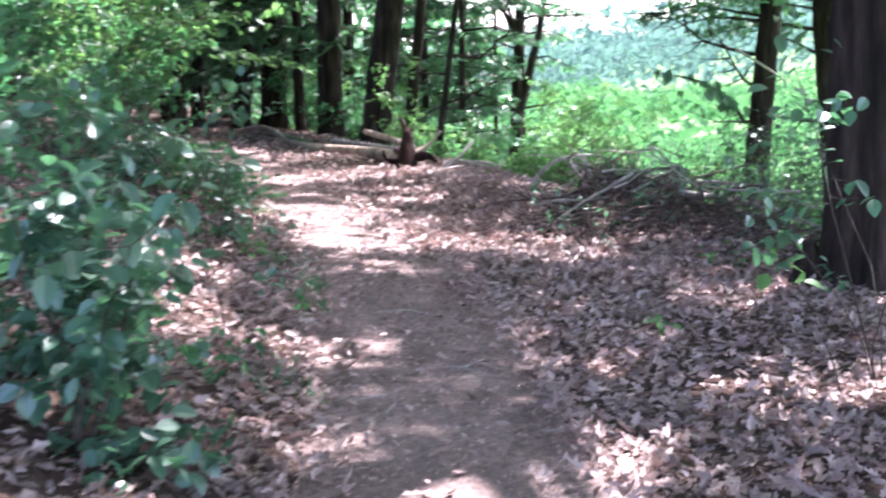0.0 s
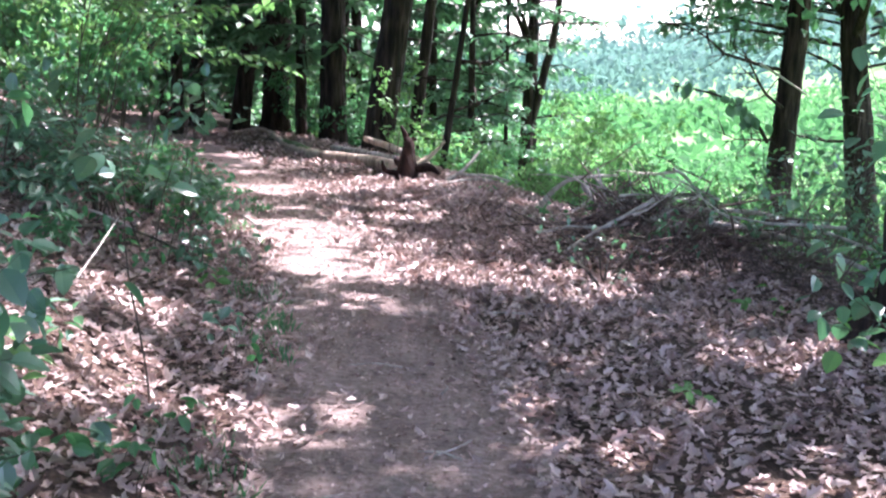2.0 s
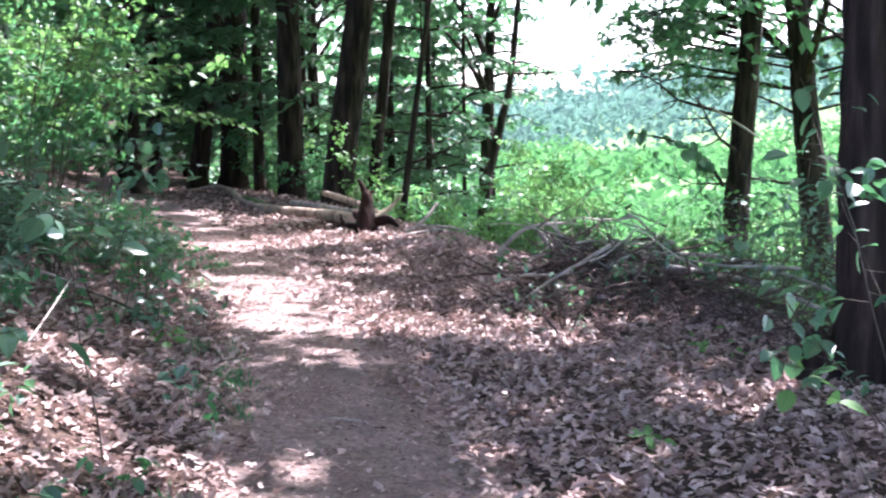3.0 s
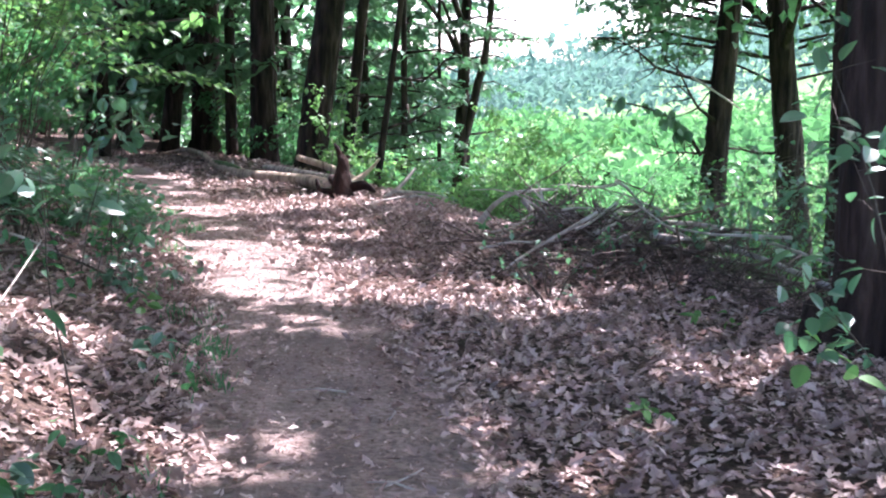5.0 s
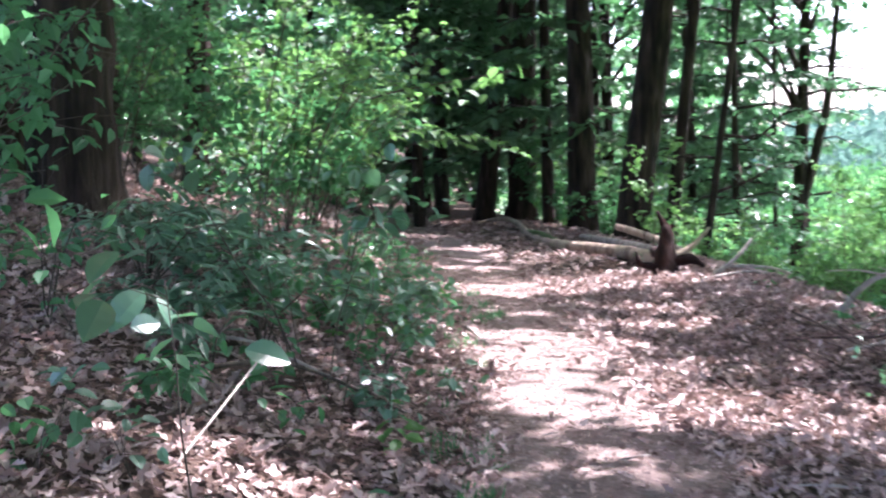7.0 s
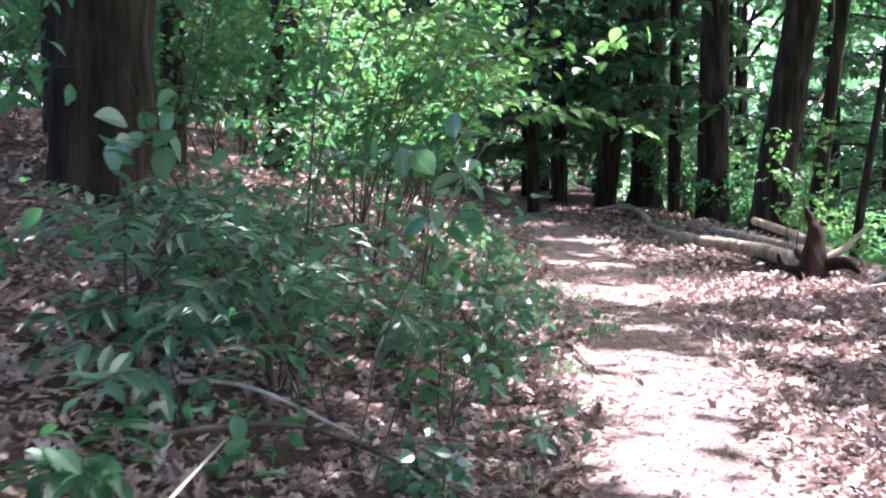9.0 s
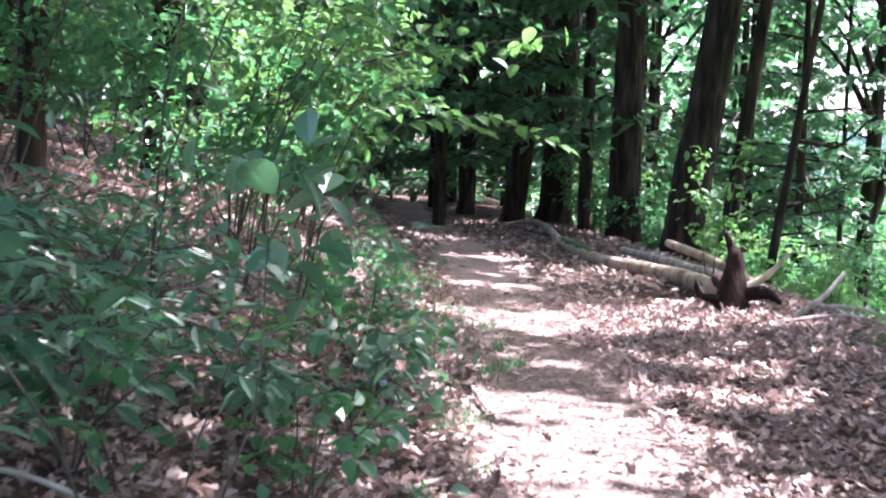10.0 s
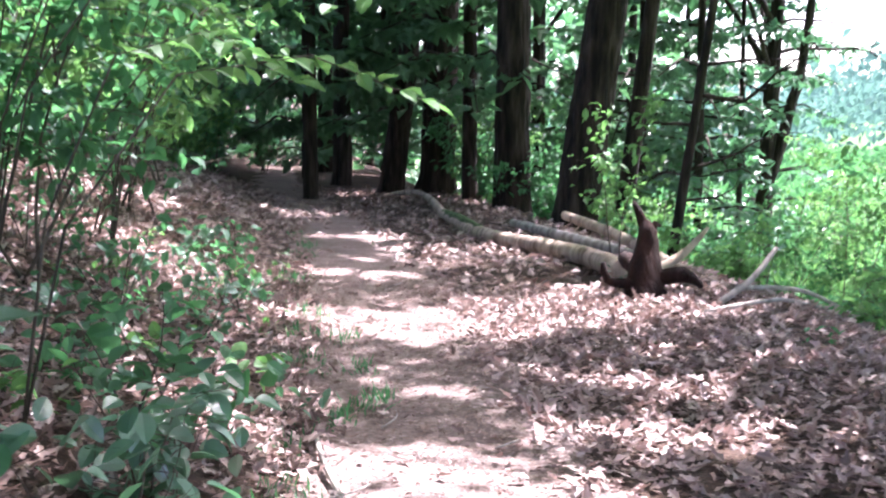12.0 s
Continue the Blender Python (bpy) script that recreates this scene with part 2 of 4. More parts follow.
def tube(points, radii, sides=8, lumps=0.0, seed=0.0, step=0.0, flare=0, ridge=0.0):
    """Corners and quads of a round, uneven limb along points; flare: number of root buttresses at its foot."""
    pts = [Vector(p) for p in points]
    rad = list(radii)
    if step:
        fp, fr = [], []
        for i in range(len(pts) - 1):
            a, b = pts[i], pts[i + 1]
            pa, pb = pts[max(i - 1, 0)], pts[min(i + 2, len(pts) - 1)]
            n = max(1, int((b - a).length / step))
            for j in range(n):
                t = j / n
                m0, m1 = (b - pa) * 0.5, (pb - a) * 0.5
                fp.append((2 * t**3 - 3 * t**2 + 1) * a + (t**3 - 2 * t**2 + t) * m0 + (-2 * t**3 + 3 * t**2) * b + (t**3 - t**2) * m1)
                fr.append(rad[i] + (rad[i + 1] - rad[i]) * t)
        pts, rad = fp + [pts[-1]], fr + [rad[-1]]
    verts = []
    side = Vector((1, 0, 0))
    for i, (p, r) in enumerate(zip(pts, rad)):
        way = (pts[min(i + 1, len(pts) - 1)] - pts[max(i - 1, 0)]).normalized()
        side = side - way * side.dot(way)
        if side.length < 0.05:
            side = way.orthogonal()
        side.normalize()
        up = way.cross(side)
        foot = max(0.0, 1 - (p.z - pts[0].z) / 0.7) ** 2 if flare else 0.0
        for k in range(sides):
            a = 2 * math.pi * k / sides
            rr = r
            if lumps:
                q = p + (side * math.cos(a) + up * math.sin(a)) * r
                rr *= 1 + lumps * noise.noise((q.x * 5 + seed, q.y * 5, q.z * 1.6)) + 0.5 * lumps * noise.noise((q.x * 17 + seed, q.y * 17, q.z * 4))
            if ridge:
                q = p + (side * math.cos(a) + up * math.sin(a)) * r
                rr += ridge * (0.5 - abs(noise.noise((q.x * 16 + seed, q.y * 16, q.z * 1.1))) * 2 - 0.5 * abs(noise.noise((q.x * 34, q.y * 34 + seed, q.z * 3.0))))
            if foot:
                rr *= 1 + foot * (0.22 + 0.22 * math.cos(a * flare + seed))
            verts.append(p + (side * math.cos(a) + up * math.sin(a)) * rr)
    faces = []
    for i in range(len(pts) - 1):
        for k in range(sides):
            k2 = (k + 1) % sides
            faces.append((i * sides + k, i * sides + k2, (i + 1) * sides + k2, (i + 1) * sides + k))
    # end caps, as quads that run to the end's middle
    for i, flip in ((0, True), (len(pts) - 1, False)):
        mid = len(verts)
        verts.append(pts[i])
        for k in range(0, sides - 1, 2):
            q = [i * sides + k, i * sides + k + 1, i * sides + (k + 2) % sides, mid]
            faces.append(tuple(reversed(q)) if flip else tuple(q))
    return np.array([tuple(v) for v in verts]), np.array(faces)


def join(pieces):
    vs, fs, n = [], [], 0
    for v, f in pieces:
        vs.append(v)
        fs.append(f + n)
        n += len(v)
    return np.concatenate(vs), np.concatenate(fs)


# leaf blades: length 1 along y, the stalk at the origin
def blade(width, fold, droop, lobes=0, rounded=False):
    if lobes:
        left = []
        for i in range(lobes * 2):
            t = 0.12 + 0.76 * i / (lobes * 2 - 1)
            w = width * math.sin(math.pi * min(1, t * 0.9 + 0.08)) * (1.0 if i % 2 else 0.45)
            left.append((t, w))
    elif rounded:
        left = [(0.1, width * 0.5), (0.28, width * 0.9), (0.5, width), (0.72, width * 0.78), (0.88, width * 0.42)]
    else:
        left = [(0.3, width * 0.85), (0.6, width)]
    v = [(0, 0, 0)]
    for t, w in left:
        v += [(-w, t, fold * w - droop * t * t), (0, t, -droop * t * t), (w, t, fold * w - droop * t * t)]
    v.append((0, 1, -droop))
    f = [(0, 2, 1), (0, 3, 2)]
    for i in range(len(left) - 1):
        a, b = 1 + 3 * i, 4 + 3 * i
        f += [(a, a + 1, b + 1), (a, b + 1, b), (a + 1, a + 2, b + 2), (a + 1, b + 2, b + 1)]
    e, t = 1 + 3 * (len(left) - 1), len(v) - 1
    f += [(e, e + 1, t), (e + 1, e + 2, t)]
    return np.array(v, dtype=np.float32), np.array(f, dtype=np.int32)


OVAL = blade(0.27, 0.35, 0.22)
NARROW = blade(0.16, 0.3, 0.2)
BROAD = blade(0.34, 0.25, 0.2, 0, True)
DIAMOND = (np.array([(0, 0, 0), (-0.29, 0.48, 0.1), (0, 1, -0.12), (0.29, 0.48, 0.1)], dtype=np.float32), np.array([(0, 2, 1), (0, 3, 2)], dtype=np.int32))
NEEDLES = (np.array([(0, 0, 0), (-0.09, 0.5, 0.02), (0.09, 0.5, 0.02), (0, 1, -0.06)], dtype=np.float32), np.array([(0, 2, 1), (1, 2, 3)], dtype=np.int32))
OAK_SMALL = blade(0.36, 0.3, -0.12, 2)
OAK = blade(0.36, 0.3, -0.12, 3)
OAK_CURL = blade(0.33, 0.8, -0.4, 3)


def turns(yaw, pitch, roll):
    """Rotation matrices, one for each of the given angles in radians: roll about y, then pitch about x, then yaw about z."""
    cy, sy, cp, sp, cr, sr = np.cos(yaw), np.sin(yaw), np.cos(pitch), np.sin(pitch), np.cos(roll), np.sin(roll)
    o, i = np.zeros_like(cy), np.ones_like(cy)
    rz = np.array([[cy, -sy, o], [sy, cy, o], [o, o, i]]).transpose(2, 0, 1)
    rx = np.array([[i, o, o], [o, cp, -sp], [o, sp, cp]]).transpose(2, 0, 1)
    ry = np.array([[cr, o, sr], [o, i, o], [-sr, o, cr]]).transpose(2, 0, 1)
    return rz @ rx @ ry


def scatter(shape, places, sizes, yaw, pitch, roll):
    """Corners and triangles of many leaves of one shape."""
    v, f = shape
    places = np.asarray(places, dtype=np.float32)
    rot = turns(np.asarray(yaw), np.asarray(pitch), np.asarray(roll))
    allv = np.einsum("nij,kj->nki", rot, v) * np.asarray(sizes)[:, None, None] + places[:, None, :]
    allf = f[None] + (np.arange(len(places)) * len(v))[:, None, None]
    return allv.reshape(-1, 3), allf.reshape(-1, 3)


def leaves(rng, places, size, shape=OVAL, flat=0.5, spread=0.3):
    n = len(places)
    return scatter(shape, places, size * rng.uniform(1 - spread, 1 + spread, n), rng.uniform(0, 2 * math.pi, n), rng.normal(-0.25, flat, n), rng.normal(0, flat, n))

# ---- ground ----
def axis(lo, hi, step, far):
    mid = list(np.arange(lo, hi + step / 2, step))
    a, d = [], step
    x = hi
    while x < far:
        d *= 1.22
        x += d
        a.append(x)
    b, d = [], step
    x = lo
    while x > -far:
        d *= 1.22
        x -= d
        b.append(x)
    return b[::-1] + mid + a


def grid_faces(nx, ny):
    i = np.arange((nx - 1) * (ny - 1))
    a = (i // (nx - 1)) * nx + i % (nx - 1)
    return np.stack([a, a + 1, a + nx + 1, a + nx], 1)


gx, gy = axis(-8, 11, 0.15, 2500), axis(0, 28, 0.15, 2500)
ground = new("ground", raw_mesh("ground", [(x, y, ground_z(x, y)) for y in gy for x in gx], grid_faces(len(gx), len(gy))))
ground.data.materials.append(DUFF)
ground.data.materials.append(MEADOW_GROUND)
for f in ground.data.polygons:
    c = f.center
    f.material_index = 1 if c.x - path_x(c.y) > 9 + 1.5 * noise.noise((c.x * 0.3, c.y * 0.3, 0)) else 0
tagged(ground, "brown woodland floor of leaf mould on a gentle bank", "ground", kind="structure")

rows_y = np.arange(-6, 44, 0.1)
across = np.linspace(-1, 1, 23)
tv = []
for y in rows_y:
    wl = 0.68 + 0.16 * noise.noise((0.3, y * 0.8, 0)) + 0.06 * noise.noise((7.3, y * 3, 0))
    wr = 0.8 + 0.18 * noise.noise((4.3, y * 0.7, 5)) + 0.08 * noise.noise((9.3, y * 3, 0))
    for s in across:
        x = path_x(y) + s * (wl if s < 0 else wr)
        tv.append((x, y, ground_z(x, y) + 0.022 * (1 - abs(s) ** 3) - 0.012 * abs(s) ** 6 + 0.012 * noise.noise((x * 3, y * 3, 0))))
trail = new("trail", raw_mesh("trail", tv, grid_faces(len(across), len(rows_y))))
trail.data.materials.append(SOIL)
tagged(trail, "narrow trodden footpath of bare pinkish-brown soil", "footpath", kind="structure")


# ---- trees ----
def limb_points(rng, start, way, length, n=5, wander=0.18, rise=0.0):
    p, d = Vector(start), Vector(way).normalized()
    pts = [p.copy()]
    for i in range(n):
        d = (d + Vector(rng.normal(0, wander, 3)) + Vector((0, 0, rise))).normalized()
        p = p + d * (length / n)
        pts.append(p.copy())
    return pts


def crown_leaves(rng, base, clumps, per, size, reach, shape=DIAMOND):
    """Leaves in clumps about centres (local to base), left out where they would shade a place in GAPS."""
    out = []
    for c in clumps:
        pts = rng.normal(0, 1, (per, 3)) * (reach, reach, reach * 0.45) + np.array(c)
        out.append(pts)
    out = np.concatenate(out)
    return leaves(rng, out[~in_gap(out + np.array(base))], size, shape, 0.45)


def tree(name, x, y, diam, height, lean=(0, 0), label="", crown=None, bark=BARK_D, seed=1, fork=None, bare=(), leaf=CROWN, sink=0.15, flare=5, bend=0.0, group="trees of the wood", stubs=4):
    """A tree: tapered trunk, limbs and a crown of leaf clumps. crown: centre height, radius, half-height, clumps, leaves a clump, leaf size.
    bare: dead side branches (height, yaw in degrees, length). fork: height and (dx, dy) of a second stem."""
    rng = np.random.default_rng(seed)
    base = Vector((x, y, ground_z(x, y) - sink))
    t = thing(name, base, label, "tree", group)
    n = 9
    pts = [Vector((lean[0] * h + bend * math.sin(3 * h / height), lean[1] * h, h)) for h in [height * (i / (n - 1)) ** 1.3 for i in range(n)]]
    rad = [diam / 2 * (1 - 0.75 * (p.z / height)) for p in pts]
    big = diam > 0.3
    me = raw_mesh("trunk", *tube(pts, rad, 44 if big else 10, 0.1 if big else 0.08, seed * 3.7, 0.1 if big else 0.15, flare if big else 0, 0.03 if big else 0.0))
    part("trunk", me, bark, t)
    at = lambda h: Vector((lean[0] * h + bend * math.sin(3 * h / height), lean[1] * h, h))
    if fork:
        h, dx, dy = fork
        s = at(h)
        fp = [s, s + Vector((dx * 0.25, dy * 0.25, 0.5)), s + Vector((dx * 0.6, dy * 0.6, 1.6)), s + Vector((dx, dy, 3.2)), s + Vector((dx * 2, dy * 2, height - h))]
        part("second_stem", raw_mesh("second_stem", *tube(fp, [diam * 0.33, diam * 0.3, diam * 0.27, diam * 0.22, 0.03], 10, 0.08, seed, 0.15)), bark, t)
    for h, yaw, length in bare:
        a = radians(yaw)
        bp = limb_points(rng, at(h), (math.cos(a), math.sin(a), 0.12), length, 6, 0.2)
        r = 0.012 + 0.013 * length
        pieces = [tube(bp, [r * (1 - 0.8 * i / 6) for i in range(7)], 6)]
        for k in range(2, 7):
            for _ in range(2):
                w = Vector((math.cos(a), math.sin(a), 0)) + Vector(rng.normal(0, 0.7, 3))
                pieces.append(tube(limb_points(rng, bp[k], w, length * 0.3 * rng.uniform(0.5, 1.1), 3, 0.25), [r * 0.4, r * 0.3, r * 0.2, r * 0.08], 4))
        part("branch", raw_mesh("branch", *join(pieces)), bark, t, "bare dead side branch")
    if crown:
        cz, cr, ch, clumps, per, size = crown
        cs = []
        for i in range(clumps):
            a, q, v = rng.uniform(0, 2 * math.pi), math.sqrt(rng.uniform(0.02, 1)), rng.uniform(-1, 1)
            cs.append((at(cz).x + cr * q * math.cos(a), at(cz).y + cr * q * math.sin(a), cz + ch * v * math.sqrt(1 - 0.6 * q * q)))
        for c in cs[:: max(1, clumps // 9)]:
            h = max(1.5, c[2] - 1.5 - cr * 0.25)
            s = at(min(h, height * 0.9))
            mid = (s + Vector(c)) / 2 + Vector((0, 0, 0.4))
            part("limb", raw_mesh("limb", *tube([s, mid, Vector(c)], [diam * 0.16, diam * 0.1, 0.015], 7, 0.06, seed, 0.4)), bark, t)
        part("crown", raw_mesh("crown", *crown_leaves(rng, base, cs, per, size, cr * 0.19), False), leaf, t, "green leafy crown")["kind"] = "stuff"
    return t


TALL = (10.5, 5.2, 3.0, 85, 75, 0.3)
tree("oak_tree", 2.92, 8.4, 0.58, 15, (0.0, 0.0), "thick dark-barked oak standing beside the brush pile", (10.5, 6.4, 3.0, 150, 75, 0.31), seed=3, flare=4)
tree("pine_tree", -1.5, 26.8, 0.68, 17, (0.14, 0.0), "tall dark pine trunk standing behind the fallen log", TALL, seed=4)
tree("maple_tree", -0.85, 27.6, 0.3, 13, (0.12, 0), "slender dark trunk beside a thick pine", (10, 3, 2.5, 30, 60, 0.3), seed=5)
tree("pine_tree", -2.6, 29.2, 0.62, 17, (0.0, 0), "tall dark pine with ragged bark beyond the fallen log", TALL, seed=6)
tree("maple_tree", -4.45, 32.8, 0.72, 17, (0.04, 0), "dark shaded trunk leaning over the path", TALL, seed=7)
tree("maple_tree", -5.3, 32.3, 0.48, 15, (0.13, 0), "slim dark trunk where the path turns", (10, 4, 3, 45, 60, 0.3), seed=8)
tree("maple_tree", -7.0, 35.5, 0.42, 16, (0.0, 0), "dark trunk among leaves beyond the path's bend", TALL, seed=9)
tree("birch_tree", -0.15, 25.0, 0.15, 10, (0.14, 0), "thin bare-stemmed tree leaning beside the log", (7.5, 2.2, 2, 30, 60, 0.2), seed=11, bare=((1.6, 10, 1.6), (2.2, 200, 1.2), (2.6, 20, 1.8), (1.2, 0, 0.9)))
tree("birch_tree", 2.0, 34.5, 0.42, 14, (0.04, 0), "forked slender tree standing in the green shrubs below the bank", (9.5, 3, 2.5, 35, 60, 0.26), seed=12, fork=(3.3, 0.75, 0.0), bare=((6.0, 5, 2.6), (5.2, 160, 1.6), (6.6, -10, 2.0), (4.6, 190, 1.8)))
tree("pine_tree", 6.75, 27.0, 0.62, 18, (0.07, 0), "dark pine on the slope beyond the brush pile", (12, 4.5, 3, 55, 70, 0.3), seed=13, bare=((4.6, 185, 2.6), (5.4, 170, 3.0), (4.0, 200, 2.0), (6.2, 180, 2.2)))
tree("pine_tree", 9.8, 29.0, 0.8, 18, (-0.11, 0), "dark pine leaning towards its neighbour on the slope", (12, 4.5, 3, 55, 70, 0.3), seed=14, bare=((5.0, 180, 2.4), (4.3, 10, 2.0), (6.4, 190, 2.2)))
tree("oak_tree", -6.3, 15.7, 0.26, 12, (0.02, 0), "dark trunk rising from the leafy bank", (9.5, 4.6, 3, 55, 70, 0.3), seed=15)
# added tree; its broad crown keeps the sun off the left bank
tree("oak_tree", -6.6, 18.6, 0.36, 15, (0.06, 0), "dark trunk behind the shrubs of the bank, added for shade", (10, 6.4, 3, 150, 80, 0.31), seed=17)
# added tree, trunk hidden by the near oak; its wide crown shades the path
tree("oak_tree", 5.7, 16.4, 0.4, 15, (0, 0), "tall oak on the slope beside the brush pile, added for shade", (10, 7.2, 3, 210, 80, 0.31), seed=19)
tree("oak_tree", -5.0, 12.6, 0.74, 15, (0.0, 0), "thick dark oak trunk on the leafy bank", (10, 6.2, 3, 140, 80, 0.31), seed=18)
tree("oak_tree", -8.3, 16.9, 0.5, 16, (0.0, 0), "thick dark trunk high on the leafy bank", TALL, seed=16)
# added oaks, mostly out of view, whose crowns shade the path and bank
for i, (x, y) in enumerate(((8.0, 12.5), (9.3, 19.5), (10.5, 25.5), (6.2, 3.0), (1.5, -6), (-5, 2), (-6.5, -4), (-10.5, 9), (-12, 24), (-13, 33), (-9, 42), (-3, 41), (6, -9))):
    tree("oak_tree", x, y, 0.45, 15, (0, 0), "tall oak added so that its crown shades the wood", (10, 5.6, 3.0, 110, 80, 0.31), seed=40 + i)


# ---- shrubs ----
def shrub(name, x, y, height, spread, stems, per_twig, size, mat, label, seed, shape=OVAL, lean=(0, 0), low=0.25, flat=0.45, group="", twigs=7, stem_r=0.012, category="shrub", deep=0.05):
    rng = np.random.default_rng(seed)
    base = Vector((x, y, ground_z(x, y) - deep))
    t = thing(name, base, label, category, group)
    spots = []
    for s in range(stems):
        a = rng.uniform(0, 2 * math.pi)
        w = Vector((math.cos(a) * spread / height + lean[0], math.sin(a) * spread / height + lean[1], 1.0))
        l = height * rng.uniform(0.65, 1.1)
        sp = limb_points(rng, (rng.normal(0, spread * 0.12), rng.normal(0, spread * 0.12), 0), w, l, 6, 0.12)
        r = stem_r * rng.uniform(0.7, 1.2)
        pieces = [tube(sp, [r * (1 - 0.75 * i / 6) for i in range(7)], 6)]
        for k in range(twigs):
            f = rng.uniform(low, 1.0) * 5.99
            i = int(f)
            p = sp[i].lerp(sp[i + 1], f - i)
            a2 = rng.uniform(0, 2 * math.pi)
            tw = limb_points(rng, p, (math.cos(a2), math.sin(a2), rng.uniform(-0.1, 0.5)), spread * rng.uniform(0.25, 0.6) + 0.1, 3, 0.15)
            pieces.append(tube(tw, [r * 0.35, r * 0.28, r * 0.2, r * 0.1], 4))
            for q in range(per_twig):
                g = rng.uniform(0.15, 1.0) * 2.99
                j = int(g)
                spots.append(tuple(tw[j].lerp(tw[j + 1], g - j) + Vector(rng.normal(0, size * 0.45, 3))))
        part("stem", raw_mesh("stem", *join(pieces)), TWIG_D, t)
    part("foliage", raw_mesh("foliage", *leaves(rng, np.array(spots), size, shape, flat), False), mat, t)["kind"] = "stuff"
    return t


# thick undergrowth of the bank, beside the path
for i, (x, y, h, s, n, m) in enumerate((
        (-3.9, 14.6, 2.6, 1.3, 6, LEAF), (-4.6, 16.8, 3.2, 1.5, 6, LEAF_Y), (-5.6, 14.0, 3.0, 1.4, 6, LEAF), (-5.2, 19.2, 3.4, 1.4, 7, LEAF_Y), (-7.0, 18.0, 3.6, 1.8, 9, LEAF),
        (-6.4, 22.0, 3.6, 1.6, 9, LEAF), (-8.6, 22.5, 4.0, 2.0, 9, LEAF), (-8.0, 26.5, 4.0, 1.8, 8, LEAF), (-10.5, 27, 4.5, 2.2, 8, LEAF), (-11, 19, 4.2, 2.2, 8, LEAF),
        (-11.5, 33, 5.0, 2.4, 8, LEAF), (-5.4, 10.6, 2.3, 1.1, 5, LEAF), (-7.2, 12.2, 2.6, 1.3, 6, LEAF), (-8.8, 14.8, 3, 1.5, 6, LEAF), (-10.4, 16.6, 3, 1.6, 6, LEAF), (-7.4, 9.6, 2.4, 1.2, 5, LEAF), (-12.5, 22.5, 4, 2, 7, LEAF), (-14, 19, 4, 2, 7, LEAF), (-9.2, 13.2, 4, 1.8, 8, LEAF), (-13, 28, 5, 2.4, 8, LEAF))):
    shrub("shrub", x, y, h, s, n, 18, 0.11, m, "dense green leafy shrub on the leaf-strewn bank", 100 + i, low=0.28, group="shrubs on the bank", twigs=12)
# green thicket down the slope
rng = np.random.default_rng(77)
for i in range(60):
    y = rng.uniform(15, 50)
    x = path_x(min(y, 30)) + rng.uniform(5.6, 8.5) + (y - 15) * rng.uniform(0.0, 0.8)
    h = rng.uniform(1.2, 2.2) + 0.12 * max(0, y - 22)
    shrub("shrub", x, y, h, 1.4, 6, 16, 0.125, MEADOW if i % 3 else LEAF_Y, "sunlit green shrub on the slope below the path", 200 + i, DIAMOND, low=0.1, group="shrubs on the slope", twigs=14)
# shrubs between the trunks beyond the log
for i, (x, y, h, m) in enumerate(((0.9, 27.5, 2.4, LEAF), (-0.4, 29, 2.6, LEAF_Y), (-2.0, 31.5, 2.6, LEAF), (-3.4, 32.5, 2.8, LEAF_Y), (-3.6, 36, 3.2, LEAF_Y), (0.6, 24.2, 1.3, LEAF_Y), (1.5, 22.5, 1.2, LEAF),
                                  (0.9, 31, 3.2, LEAF), (2.6, 26.5, 4.0, LEAF_Y), (-6.2, 38, 3.5, LEAF), (-1.2, 34, 3.4, LEAF), (-10.3, 40.5, 3.0, LEAF), (-12.2, 42, 3.4, LEAF), (-11.8, 38, 3, LEAF), (-9.4, 44, 3.4, LEAF), (-13.8, 39.5, 3.4, LEAF), (3.6, 29.0, 4.6, LEAF_Y), (4.6, 32, 4.4, MEADOW), (3.0, 33, 4.6, LEAF_Y), (2.0, 30, 3.6, MEADOW), (-8.6, 31.0, 2.2, LEAF), (-9.6, 33.6, 2.6, LEAF), (-8.2, 28.6, 2.0, LEAF_Y), (-2.05, 29.7, 1.8, LEAF), (-3.4, 31.0, 2.0, LEAF), (-0.35, 27.0, 1.7, LEAF_Y), (0.35, 25.8, 1.5, LEAF))):
    shrub("shrub", x, y, h, 1.0, 6, 14, 0.13, m, "green shrub among the trunks beyond the log", 300 + i, DIAMOND, low=0.1, group="shrubs among the trunks", twigs=13)


